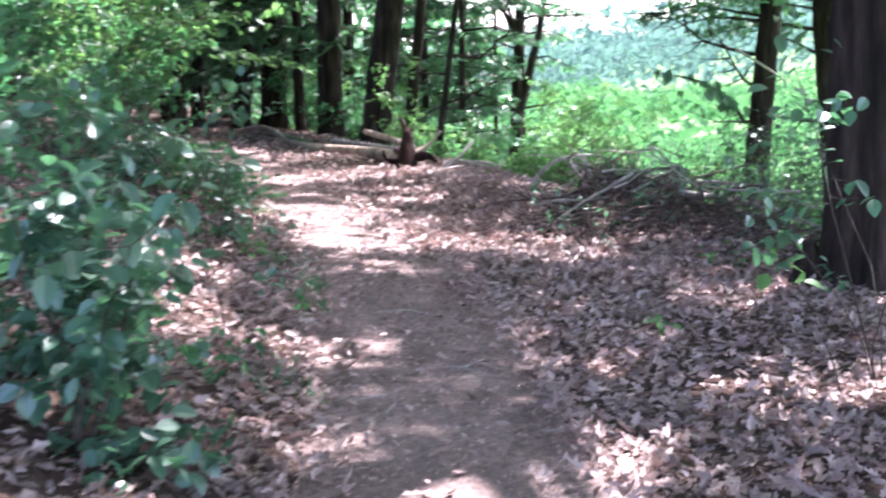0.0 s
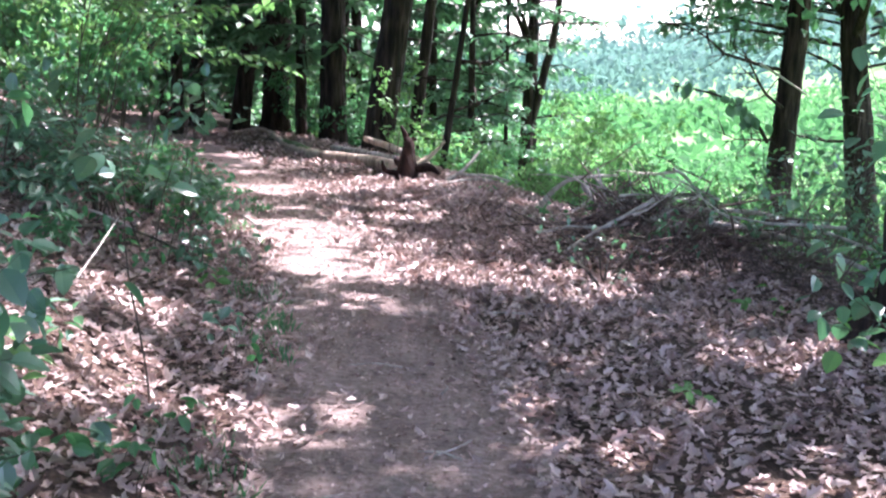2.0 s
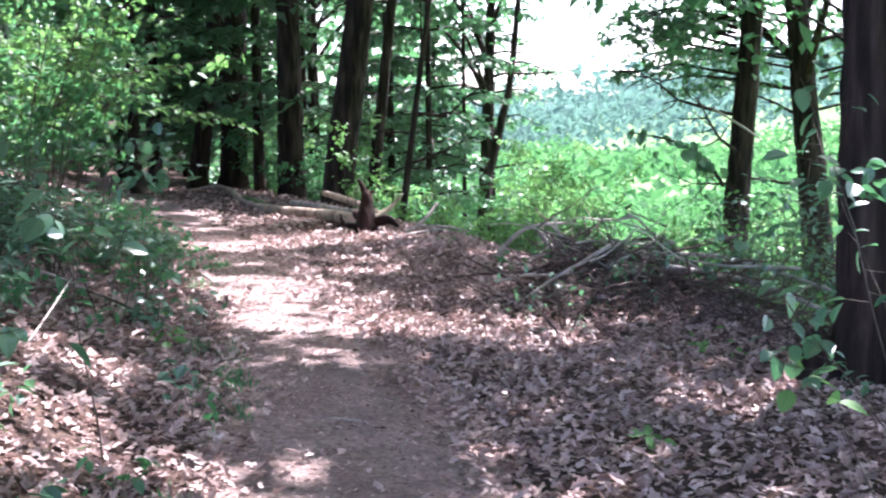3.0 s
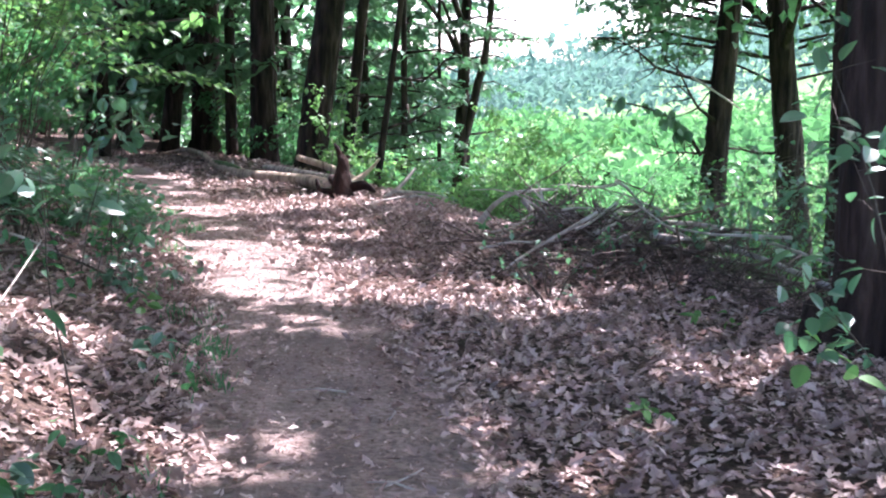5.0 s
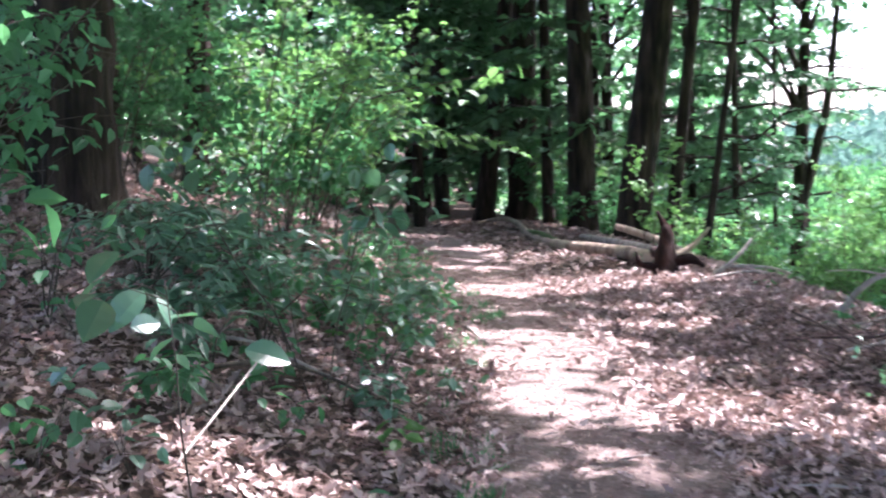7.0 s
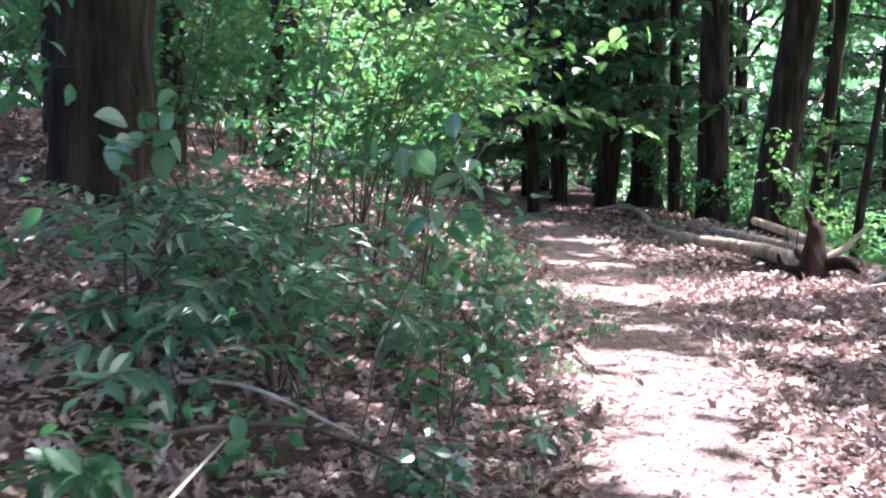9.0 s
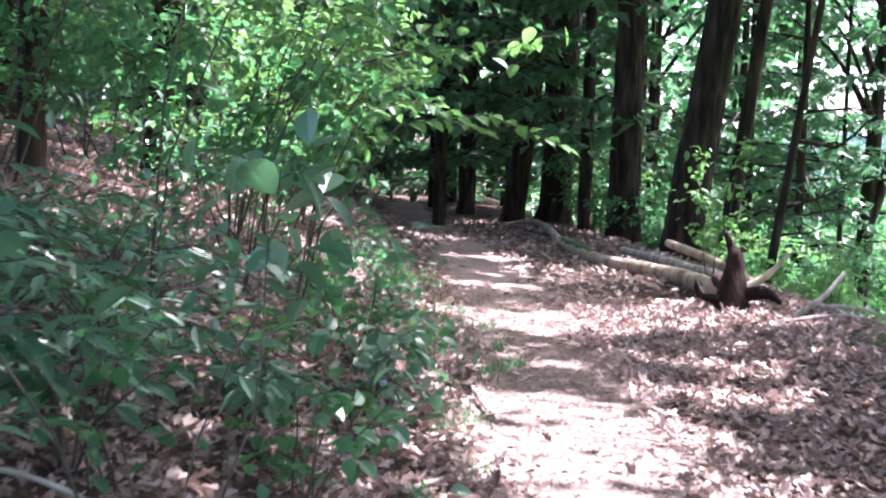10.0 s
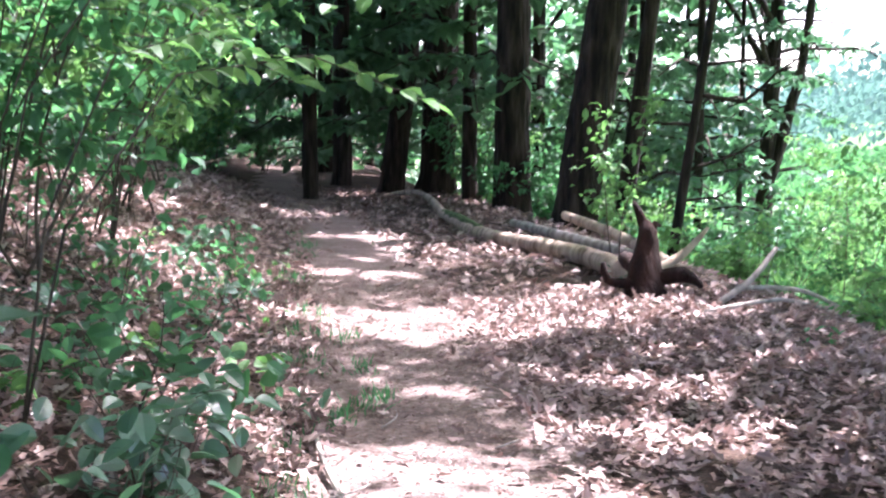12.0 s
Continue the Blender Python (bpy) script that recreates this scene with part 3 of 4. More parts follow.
# ---- conifers of the dark wood ahead ----
def hemlock(x, y, height, reach, label, seed, low=0.8, name="hemlock_tree", tiers=16, diam=0.3, mat=LEAF_D, size=0.3, side=None, per=26):
    """A conifer with tiers of flat drooping boughs; side: keeps boughs within 80 degrees of one yaw."""
    r = np.random.default_rng(seed)
    base = Vector((x, y, ground_z(x, y) - 0.1))
    t = thing(name, base, label, "tree", "conifers")
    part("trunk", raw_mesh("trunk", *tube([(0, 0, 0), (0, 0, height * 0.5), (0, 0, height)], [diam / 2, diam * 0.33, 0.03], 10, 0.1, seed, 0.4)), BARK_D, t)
    for k in range(tiers):
        h = low + (height - low) * (k / tiers) ** 1.1
        n = 4
        for j in range(n):
            a = r.uniform(0, 2 * math.pi) if side is None else radians(side) + r.uniform(-1.2, 1.2)
            l = reach * (1 - 0.75 * h / height) * r.uniform(0.7, 1.1)
            bp = [Vector((0, 0, h)), Vector((math.cos(a) * l * 0.5, math.sin(a) * l * 0.5, h + 0.05 * l)), Vector((math.cos(a) * l, math.sin(a) * l, h - 0.15 * l))]
            f = r.uniform(0.15, 1, per * 2)
            w = (1 - f) * l * 0.45 + 0.12
            off = r.uniform(-1, 1, per * 2) * w
            pts = np.stack([math.cos(a) * l * f - math.sin(a) * off, math.sin(a) * l * f + math.cos(a) * off, h + 0.15 * l * f * (1 - f) - 0.15 * l * f * f + r.normal(0, 0.05, per * 2) - 0.12 * np.abs(off)], 1)
            keep = ~in_gap(pts + np.array(base))
            if keep.sum() < 4:
                continue
            bough = part("bough", raw_mesh("bough", *tube(bp, [0.035, 0.022, 0.008], 5)), BARK_D, t)
            part("needles", raw_mesh("needles", *leaves(r, pts[keep], size, DIAMOND, 0.35), False), mat, bough)["kind"] = "stuff"
    return t


for i, (x, y, h, rr, low) in enumerate(((-6.0, 36.8, 13, 3.0, 2.2), (-8.6, 38.5, 14, 3.2, 1.5), (-3.2, 39.5, 13, 3.0, 2.4), (-0.6, 38, 12, 2.6, 2.6), (-11, 37, 14, 3.2, 1.0), (-13.5, 40, 14, 3.4, 1.0),
                                        (-5, 45, 15, 3.5, 1.2), (-9, 48, 15, 3.6, 1.0), (-1.5, 47, 14, 3.2, 1.2), (0.9, 43, 11, 2.2, 3.6), (-15.5, 35, 14, 3.4, 1.0), (-19, 42, 15, 3.8, 0.6), (-14, 50, 15, 4, 0.6), (-18, 54, 16, 4.2, 0.6), (-10, 57, 16, 4.2, 0.6), (-5, 55, 15, 4, 0.8), (-1, 57, 14, 3.6, 1.5), (-24, 48, 16, 4.2, 0.6), (-7.3, 42, 13, 3, 0.8), (-11.5, 44, 13, 3.2, 0.6))):
    hemlock(x, y, h, rr, "dark green hemlock in the deep shade of the wood", 400 + i, low, tiers=12, per=22, size=0.43)
hemlock(-3.5, 30.6, 12, 2.8, "dark hemlock overhanging the path's bend", 420, 2.1, tiers=14, size=0.34)
hemlock(-6.4, 30.4, 12, 2.6, "dark hemlock overhanging the path's bend", 421, 2.2, tiers=13, size=0.34)
hemlock(-4.9, 34.6, 13, 2.8, "dark hemlock in the deep shade of the wood", 428, 1.7, tiers=13, size=0.38)
hemlock(1.5, 33.2, 11, 2.4, "young white pine with airy layered boughs", 429, 3.6, "pine_tree", 8, 0.14, LEAF_B, 0.22)
hemlock(0.55, 30.5, 11, 2.6, "young white pine with airy layered boughs", 422, 1.6, "pine_tree", 14, 0.2, LEAF_B, 0.24)
hemlock(-0.4, 33.5, 13, 3.0, "white pine with airy layered boughs", 423, 1.8, "pine_tree", 14, 0.24, LEAF_D, 0.28)
hemlock(2.6, 39.0, 13, 3.4, "white pine with airy layered boughs", 424, 2.6, "pine_tree", 13, 0.24, LEAF_B, 0.3, per=18)


# boughs of the pines on the slope, hanging into the gap of sky
for i, (x, y, h, side) in enumerate(((7.0, 27.2, 6.4, 180), (9.2, 29.2, 7.0, 185), (9.4, 29.0, 6.6, 20))):
    r = np.random.default_rng(430 + i)
    base = Vector((x, y, ground_z(x, y)))
    t = thing("pine_bough", base + Vector((0, 0, h)), "low green pine bough hanging from a trunk on the slope", "branch")
    for j in range(9):
        a, l = radians(side) + r.uniform(-0.6, 0.6), r.uniform(1.8, 4.0)
        z = r.uniform(-0.5, 1.4)
        w = Vector((math.cos(a), math.sin(a), 0))
        part("limb", raw_mesh("limb", *tube([Vector((0, 0, z)), w * l * 0.5 + Vector((0, 0, z + 0.25)), w * l + Vector((0, 0, z - 0.05))], [0.04, 0.025, 0.008], 5)), BARK_D, t)
        f, off = r.uniform(0.35, 1, 95), r.normal(0, 0.3, 95)
        pts = np.stack([w.x * l * f - w.y * off, w.y * l * f + w.x * off, z + 0.6 * f * (1 - f) + r.normal(0, 0.09, 95)], 1)
        part("needles", raw_mesh("needles", *leaves(r, pts, 0.2, DIAMOND, 0.5), False), LEAF_B, t)["kind"] = "stuff"

made_leaflets = {}


def leaflet_mesh(shape, mat):
    """The one mesh that all leaflets of a shape and material share."""
    key = (id(shape), mat.name)
    if key not in made_leaflets:
        me = raw_mesh("leaflet", shape[0], shape[1], False)
        me.materials.append(mat)
        made_leaflets[key] = me
    return made_leaflets[key]


def stick(name, pts, r0, r1, label, mat=TWIG, lumps=0.1, category="stick"):
    b = Vector(pts[0])
    t = thing(name, b, label, category)
    n = len(pts)
    part("wood", raw_mesh("wood", *tube([Vector(p) - b for p in pts], [r0 + (r1 - r0) * i / (n - 1) for i in range(n)], 9, lumps, b.x * 3, 0.08)), mat, t)
    return t


# a low branch with large drooping leaves
r = np.random.default_rng(433)
t = thing("leafy_branch", (6.6, 26.6, 0.15), "dark low branch with drooping leaves on a slope pine", "branch")
bp = [Vector((0, 0, 0)), Vector((-0.4, -0.1, 0.55)), Vector((-1.1, -0.2, 0.95)), Vector((-2.1, -0.3, 1.15))]
part("limb", raw_mesh("limb", *tube(bp, [0.045, 0.035, 0.025, 0.01], 7, 0.1, 1, 0.2)), BARK_D, t)
for k in range(26):
    f = r.uniform(0.5, 2.99)
    p = bp[int(f)].lerp(bp[int(f) + 1], f - int(f)) + Vector(r.normal(0, 0.09, 3))
    leaf = new("leaf", leaflet_mesh(BROAD, LEAF_D))
    leaf.parent = t
    s = r.uniform(0.2, 0.32)
    leaf.matrix_basis = Matrix.LocRotScale(p, Euler((r.normal(-1.1, 0.3), r.normal(0, 0.4), r.uniform(0, 6.28))), (s, s, s))
stick("dead_branch", [(6.3, 26.3, 1.75), (6.9, 26.4, 1.4), (7.4, 26.6, 1.1)], 0.03, 0.015, "pale broken branch caught against a pine trunk")
for i, (x, y) in enumerate(((-12.5, 13.5), (-14.5, 18.5), (-17, 24), (-16, 29), (-19, 35), (-11.5, 9.5), (-20, 30))):
    hemlock(x, y, 13, 3.4, "dark green hemlock up the bank in deep shade", 450 + i, 0.8, tiers=11, per=18, size=0.45)

# a leafy twig reaching out over the path from the bank
r = np.random.default_rng(435)
o = Vector((-3.7, 14.75, 1.75))
t = thing("leafy_branch", o, "thin branch with bright green leaves reaching over the path", "branch")
bp = [Vector((0, 0, 0)), Vector((0.6, 0.05, 0.3)), Vector((1.3, 0.1, 0.42)), Vector((1.95, 0.12, 0.5))]
part("limb", raw_mesh("limb", *tube(bp, [0.012, 0.009, 0.006, 0.003], 6, 0.1, 1, 0.12)), TWIG_D, t)
for k in range(34):
    f = 2.99 * r.uniform(0.25, 1.0) ** 0.6
    p = bp[int(f)].lerp(bp[int(f) + 1], f - int(f)) + Vector(r.normal(0, 0.08, 3))
    leaf = new("leaf", leaflet_mesh(BROAD, LEAF_Y))
    leaf.parent = t
    s = r.uniform(0.09, 0.15)
    leaf.matrix_basis = Matrix.LocRotScale(p, Euler((r.normal(-0.5, 0.35), r.normal(0, 0.4), r.uniform(0, 6.28))), (s, s, s))

# ---- valley and far woods ----
r = np.random.default_rng(9)


def spread_over(count, dist, azimuth, size, mat, name, label, lift, tall, category):
    """Leafy masses over the ground of the valley, between two distances and two azimuths (degrees right of ahead)."""
    d = np.sqrt(r.uniform(dist[0] ** 2, dist[1] ** 2, count))
    a = np.radians(r.uniform(*azimuth, count))
    pts = []
    for q, b in zip(d, a):
        x, y = q * math.sin(b), q * math.cos(b)
        if x - path_x(y) < 14:
            continue
        swell = max(0.0, noise.noise((x / lift, y / lift, 2.0)) + 0.55)
        pts.append((x, y, ground_z(x, y) + tall * swell * (1 - r.uniform() ** 2 * 0.7)))
    ob = new(name, raw_mesh(name, *leaves(r, np.array(pts), size, DIAMOND, 0.7), False))
    ob.data.materials.append(mat)
    return tagged(ob, label, category, kind="stuff")


spread_over(42000, (26, 75), (-12, 42), 0.31, MEADOW, "valley_shrubs", "bright green sunlit shrubs filling the valley floor", 6, 3.0, "shrubs")
spread_over(24000, (75, 220), (-18, 45), 1.2, MEADOW, "valley_meadow", "pale green marshy meadow across the valley", 16, 4.0, "meadow")
# the hill looks hazy through its leaf colour alone
spread_over(70000, (220, 700), (-30, 45), 2.4, FARWOOD_HAZED, "far_woods", "hazy blue-green wooded hill beyond the valley", 14, 19, "woods")

q = np.random.default_rng(12)
n = 9000
wx, wy = q.uniform(-62, 1, n), q.uniform(60, 82, n)
wood = new("wood_edge", raw_mesh("wood_edge", *leaves(q, np.array([(x, y + 0.25 * x, ground_z(x, y + 0.25 * x) + z * (1 + 0.25 * noise.noise((x * 0.3, y * 0.3, 0)))) for x, y, z in zip(wx, wy, q.uniform(0, 15, n))]), 1.15, DIAMOND, 0.6), False))
wood.data.materials.append(CROWN)
tagged(wood, "dense dark wood closing the view beyond the path", "woods", kind="stuff")


# ---- fallen tree, poles and roots ----
def at_ground(x, y, up=0.0):
    return Vector((x, y, ground_z(x, y) + up))


o = at_ground(-0.62, 19.6)
log = thing("fallen_tree", o, "long fallen tree trunk, bleached tan, lying along the path", "log")
way = [(-0.1, 0.1, 0.13), (-0.6, 1.6, 0.09), (-1.85, 4.2, 0.06), (-2.75, 7.0, 0.06), (-3.35, 9.4, 0.12), (-3.9, 10.6, 0.17), (-4.7, 11.4, 0.03)]
way = [Vector((x, y, z + ground_z(o.x + x, o.y + y) - o.z)) for x, y, z in way]
part("log", raw_mesh("log", *tube(way, [0.105, 0.098, 0.085, 0.07, 0.055, 0.05, 0.03], 14, 0.12, 2.0, 0.12)), DEADWOOD, log)
part("moss", raw_mesh("moss", *tube([way[2] + Vector((0.0, 0, 0.03)), (way[2] + way[3]) / 2 + Vector((0, 0, 0.035)), way[3] + Vector((0, 0, 0.03))], [0.05, 0.085, 0.05], 10, 0.3, 1.0, 0.08)), MOSS, log, "green moss on the log")
part("root_plate", raw_mesh("root_plate", *tube([(0.1, -0.75, -0.12), (0.1, -0.72, 0.1), (0.09, -0.66, 0.34), (0.1, -0.63, 0.44), (0.1, -0.62, 0.53), (0.07, -0.61, 0.62)], [0.24, 0.15, 0.1, 0.09, 0.075, 0.04], 14, 0.28, 6.0, 0.05)), ROT, log, "upturned reddish rotten root plate")
for (a, b, c, rr, m) in (((0.05, -0.6, 0.2), (-0.05, -0.3, 0.25), (-0.1, 0.2, 0.22), 0.11, ROT), ((0.15, -0.6, 0.2), (0.4, -0.4, 0.32), (0.62, -0.3, 0.55), 0.05, DEADWOOD), ((0.15, -0.7, 0.15), (0.4, -0.8, 0.2), (0.55, -0.75, 0.1), 0.08, ROT),
                         ((0.0, -0.75, 0.1), (-0.22, -0.85, 0.15), (-0.26, -0.9, 0.3), 0.05, ROT), ((0.08, -0.61, 0.55), (0.04, -0.6, 0.67), (-0.02, -0.58, 0.78), 0.05, ROT), ((0.1, -0.6, 0.52), (0.17, -0.57, 0.6), (0.21, -0.55, 0.58), 0.04, ROT)):
    part("root", raw_mesh("root", *tube([a, b, c], [rr, rr * 0.75, rr * 0.35], 8, 0.3, rr * 50, 0.06)), m, log)


stick("fallen_pole", [at_ground(-0.2, 19.85, 0.12), at_ground(-0.75, 20.9, 0.3), at_ground(-1.37, 22.2, 0.42)], 0.065, 0.05, "broken bleached pole propped beside the fallen log", DEADWOOD)
stick("fallen_pole", [at_ground(-0.3, 20.6, 0.1), at_ground(-1.5, 23.0, 0.12), at_ground(-2.2, 25.0, 0.1)], 0.07, 0.05, "grey pole lying behind the fallen log", TWIG)
stick("pale_stick", [at_ground(0.02, 18.3, 0.02), at_ground(0.3, 18.5, 0.2), at_ground(0.5, 18.7, 0.42)], 0.03, 0.02, "pale broken stick leaning beside the root plate")
stick("pale_stick", [at_ground(0.2, 18.7, 0.08), at_ground(0.8, 19.2, 0.12), at_ground(1.35, 19.4, 0.16)], 0.025, 0.012, "thin bleached stick lying on the litter")
stick("pale_stick", [at_ground(-0.1, 17.9, 0.03), at_ground(0.5, 18.2, 0.07), at_ground(0.9, 18.0, 0.04)], 0.022, 0.012, "thin bleached stick lying on the litter")
stick("pale_stick", [at_ground(-1.83, 7.45, 0.0), at_ground(-1.8, 7.8, 0.17), at_ground(-1.8, 8.25, 0.34)], 0.0055, 0.004, "thin pale stick leaning out of the bank")
stick("pale_stick", [at_ground(-2.6, 9.0, 0.02), at_ground(-2.3, 9.3, 0.1), at_ground(-1.9, 9.5, 0.05)], 0.012, 0.006, "dry pale twig on the bank")
stick("dead_branch", [at_ground(-2.3, 8.6, 0.05), at_ground(-2.0, 9.2, 0.12), at_ground(-1.5, 9.6, 0.03)], 0.014, 0.006, "dark dry branch among the bank's leaves", TWIG_D)
stick("dead_branch", [at_ground(-1.75, 11.2, 0.02), at_ground(-1.6, 11.7, 0.05), at_ground(-1.55, 12.2, 0.02)], 0.014, 0.008, "dry stick lying at the path's edge", TWIG)
stick("dead_branch", [at_ground(-1.7, 12.9, 0.03), at_ground(-1.95, 13.5, 0.05), at_ground(-2.1, 14.0, 0.02)], 0.016, 0.008, "dry stick lying at the path's edge", TWIG)

stump = thing("stump", at_ground(2.55, 8.45, -0.05), "small black rotten stump beside the oak", "stump")
part("wood", raw_mesh("wood", *tube([(0, 0, 0), (0.01, 0, 0.12), (0, 0.01, 0.28), (-0.02, 0, 0.38)], [0.13, 0.105, 0.09, 0.04], 14, 0.45, 4.0, 0.04)), BARK_D, stump)

stone = thing("stone", at_ground(-1.55, 22.9, -0.02), "small pale stone beside the fallen log", "stone")
bm = bmesh.new()
bmesh.ops.create_icosphere(bm, subdivisions=3, radius=0.1)
for v in bm.verts:
    v.co *= 1 + 0.35 * noise.noise(v.co * 14)
    v.co.z *= 0.8
me = bpy.data.meshes.new("rock")
bm.to_mesh(me)
part("rock", me, STONE, stone)

# ---- brush pile ----
pile = thing("brush_pile", at_ground(1.9, 12.6), "heap of bleached dead branches beside the path", "brush pile")
pb = pile.location
for pts, rr in ((((0.96, 13.0, 0.2), (1.1, 13.05, 0.36), (1.3, 13.05, 0.47), (1.7, 13.1, 0.5)), 0.03), (((1.35, 12.9, 0.42), (1.5, 12.8, 0.25), (1.72, 12.7, 0.03)), 0.028), (((2.0, 12.5, 0.1), (2.2, 12.5, 0.17), (2.4, 12.55, 0.4)), 0.026),
                (((1.5, 12.3, 0.1), (1.48, 12.3, 0.4), (1.42, 12.35, 0.62)), 0.018), (((1.75, 12.2, 0.05), (1.6, 12.3, 0.35), (1.38, 12.4, 0.55)), 0.018), (((1.6, 12.0, 0.02), (1.75, 12.3, 0.3), (1.72, 12.6, 0.6)), 0.016),
                (((2.3, 11.7, 0.22), (2.85, 11.0, 0.17), (3.05, 9.6, 0.12), (3.2, 8.7, 0.1)), 0.03), (((2.1, 12.4, 0.25), (2.8, 11.6, 0.3), (3.5, 10.6, 0.1)), 0.026)):
    part("branch", raw_mesh("branch", *tube([Vector((p[0], p[1], max(p[2], ground_z(p[0], p[1]) + 0.03))) - pb + Vector((0, 0, 0.04)) for p in pts], [rr * (1 - 0.6 * i / (len(pts) - 1)) for i in range(len(pts))], 8, 0.12, rr * 90, 0.07)), TWIG, pile)
r = np.random.default_rng(21)
for i in range(170):
    k = i % 3
    if k < 2:
        c = (r.normal(2.0, 0.55), r.normal(12.3, 0.75))
        a = r.uniform(0, math.pi)
    else:
        q = r.uniform()
        c = (2.5 + 0.8 * q + r.normal(0, 0.2), 12.0 - 3.2 * q + r.normal(0, 0.2))
        a = radians(-62) + r.normal(0, 0.45)
    up = abs(r.normal(0, 0.2)) + 0.03
    l = r.uniform(0.35, 1.2)
    d = Vector((math.cos(a), math.sin(a), r.normal(0.05, 0.3 if k < 2 else 0.1)))
    s = at_ground(*c, up) - d * (l / 2)
    s.z = max(s.z, ground_z(s.x, s.y) + 0.01)
    rr = r.uniform(0.006, 0.02)
    part("branch", raw_mesh("branch", *tube([p - pb for p in limb_points(r, s, d, l, 4, 0.16)], [rr, rr * 0.85, rr * 0.7, rr * 0.5, rr * 0.25], 5)), TWIG if i % 3 == 0 else BRUSH, pile)
fine_twigs = []
for i in range(1100):
    q = r.uniform()
    if i % 5 < 3:
        x, y = r.normal(1.85, 0.45), r.normal(12.0, 0.65)
    else:
        x, y = 2.2 + 1.0 * q + r.normal(0, 0.22), 11.8 - 3.3 * q + r.normal(0, 0.25)
    a, l = r.uniform(0, 2 * math.pi), r.uniform(0.12, 0.5)
    d = Vector((math.cos(a), math.sin(a), r.normal(0.15, 0.45)))
    s = at_ground(x, y, abs(r.normal(0, 0.1)) + 0.01) - pb
    rr = r.uniform(0.0025, 0.007)
    fine_twigs.append(tube(limb_points(r, s, d, l, 3, 0.25), [rr, rr * 0.8, rr * 0.6, rr * 0.25], 4))
part("twig_tangle", raw_mesh("twig_tangle", *join(fine_twigs)), BRUSH, pile, "tangle of thin dark dead twigs")["kind"] = "stuff"
shrub("shrub", 1.3, 10.4, 0.75, 0.4, 7, 1, 0.06, LEAF_B, "small half-bare shrub beside the brush pile", 501, low=0.1, twigs=6, stem_r=0.009)
shrub("shrub", 1.75, 11.2, 0.55, 0.45, 6, 2, 0.06, LEAF, "small half-bare shrub beside the brush pile", 502, low=0.1, twigs=6, stem_r=0.006)
shrub("shrub", 2.25, 10.6, 0.8, 0.4, 3, 2, 0.06, LEAF_B, "thin dark seedling stem beside the brush pile", 503, low=0.3, twigs=3, stem_r=0.007)
shrub("shrub", 3.3, 11.9, 1.7, 0.8, 18, 3, 0.06, LEAF_B, "open shrub with cool green leaves at the bank's edge", 504, BROAD, low=0.35, twigs=7, stem_r=0.009)
shrub("shrub", 3.6, 13.5, 1.8, 0.9, 18, 3, 0.065, LEAF_Y, "open leafy shrub at the bank's edge", 505, low=0.3, twigs=9, stem_r=0.009)
shrub("shrub", 3.0, 15.2, 1.2, 0.9, 9, 8, 0.09, LEAF, "low leafy shrub behind the brush pile", 506, low=0.2, twigs=9, stem_r=0.008)
shrub("shrub", 1.5, 18.2, 1.0, 0.8, 8, 9, 0.1, LEAF_Y, "low leafy shrub at the bank's edge", 507, low=0.2, twigs=9, stem_r=0.008)
shrub("shrub", 3.4, 17.2, 1.4, 1.0, 9, 7, 0.095, LEAF_Y, "leafy shrub at the bank's edge", 508, low=0.15, twigs=10, stem_r=0.009)
shrub("sapling", 2.1, 5.75, 1.75, 0.3, 4, 4, 0.085, LEAF_B, "slim sapling with broad green leaves before the oak", 509, BROAD, low=0.5, twigs=7, stem_r=0.006, category="sapling", lean=(-0.03, 0))
shrub("sapling", 1.85, 5.5, 1.0, 0.1, 1, 2, 0.1, LEAF_Y, "little sapling with bright yellow-green leaves before the oak", 513, BROAD, low=0.9, twigs=3, stem_r=0.004, category="sapling", lean=(-0.08, 0))
shrub("shrub", 2.75, 10.9, 1.2, 0.6, 9, 2, 0.06, LEAF_B, "open half-bare shrub rising from the brush pile", 514, BROAD, low=0.35, twigs=6, stem_r=0.006)
shrub("shrub", 3.75, 10.4, 1.9, 0.7, 16, 3, 0.065, LEAF_B, "open shrub with thin bare stems at the bank's edge", 515, BROAD, low=0.4, twigs=7, stem_r=0.008)
shrub("sapling", -0.78, 20.4, 2.0, 0.3, 2, 8, 0.1, LEAF_Y, "slim sapling with yellow-green leaves by the log", 510, low=0.45, twigs=9, stem_r=0.008, category="sapling")
shrub("sapling", 0.45, 19.0, 0.9, 0.25, 2, 4, 0.09, LEAF_Y, "slim sapling with yellow-green leaves by the log", 511, low=0.4, twigs=5, stem_r=0.006, category="sapling")
shrub("sapling", 2.6, 20.0, 1.7, 0.35, 2, 6, 0.1, LEAF_Y, "slim sapling at the edge of the slope", 512, low=0.3, twigs=7, stem_r=0.008, category="sapling")


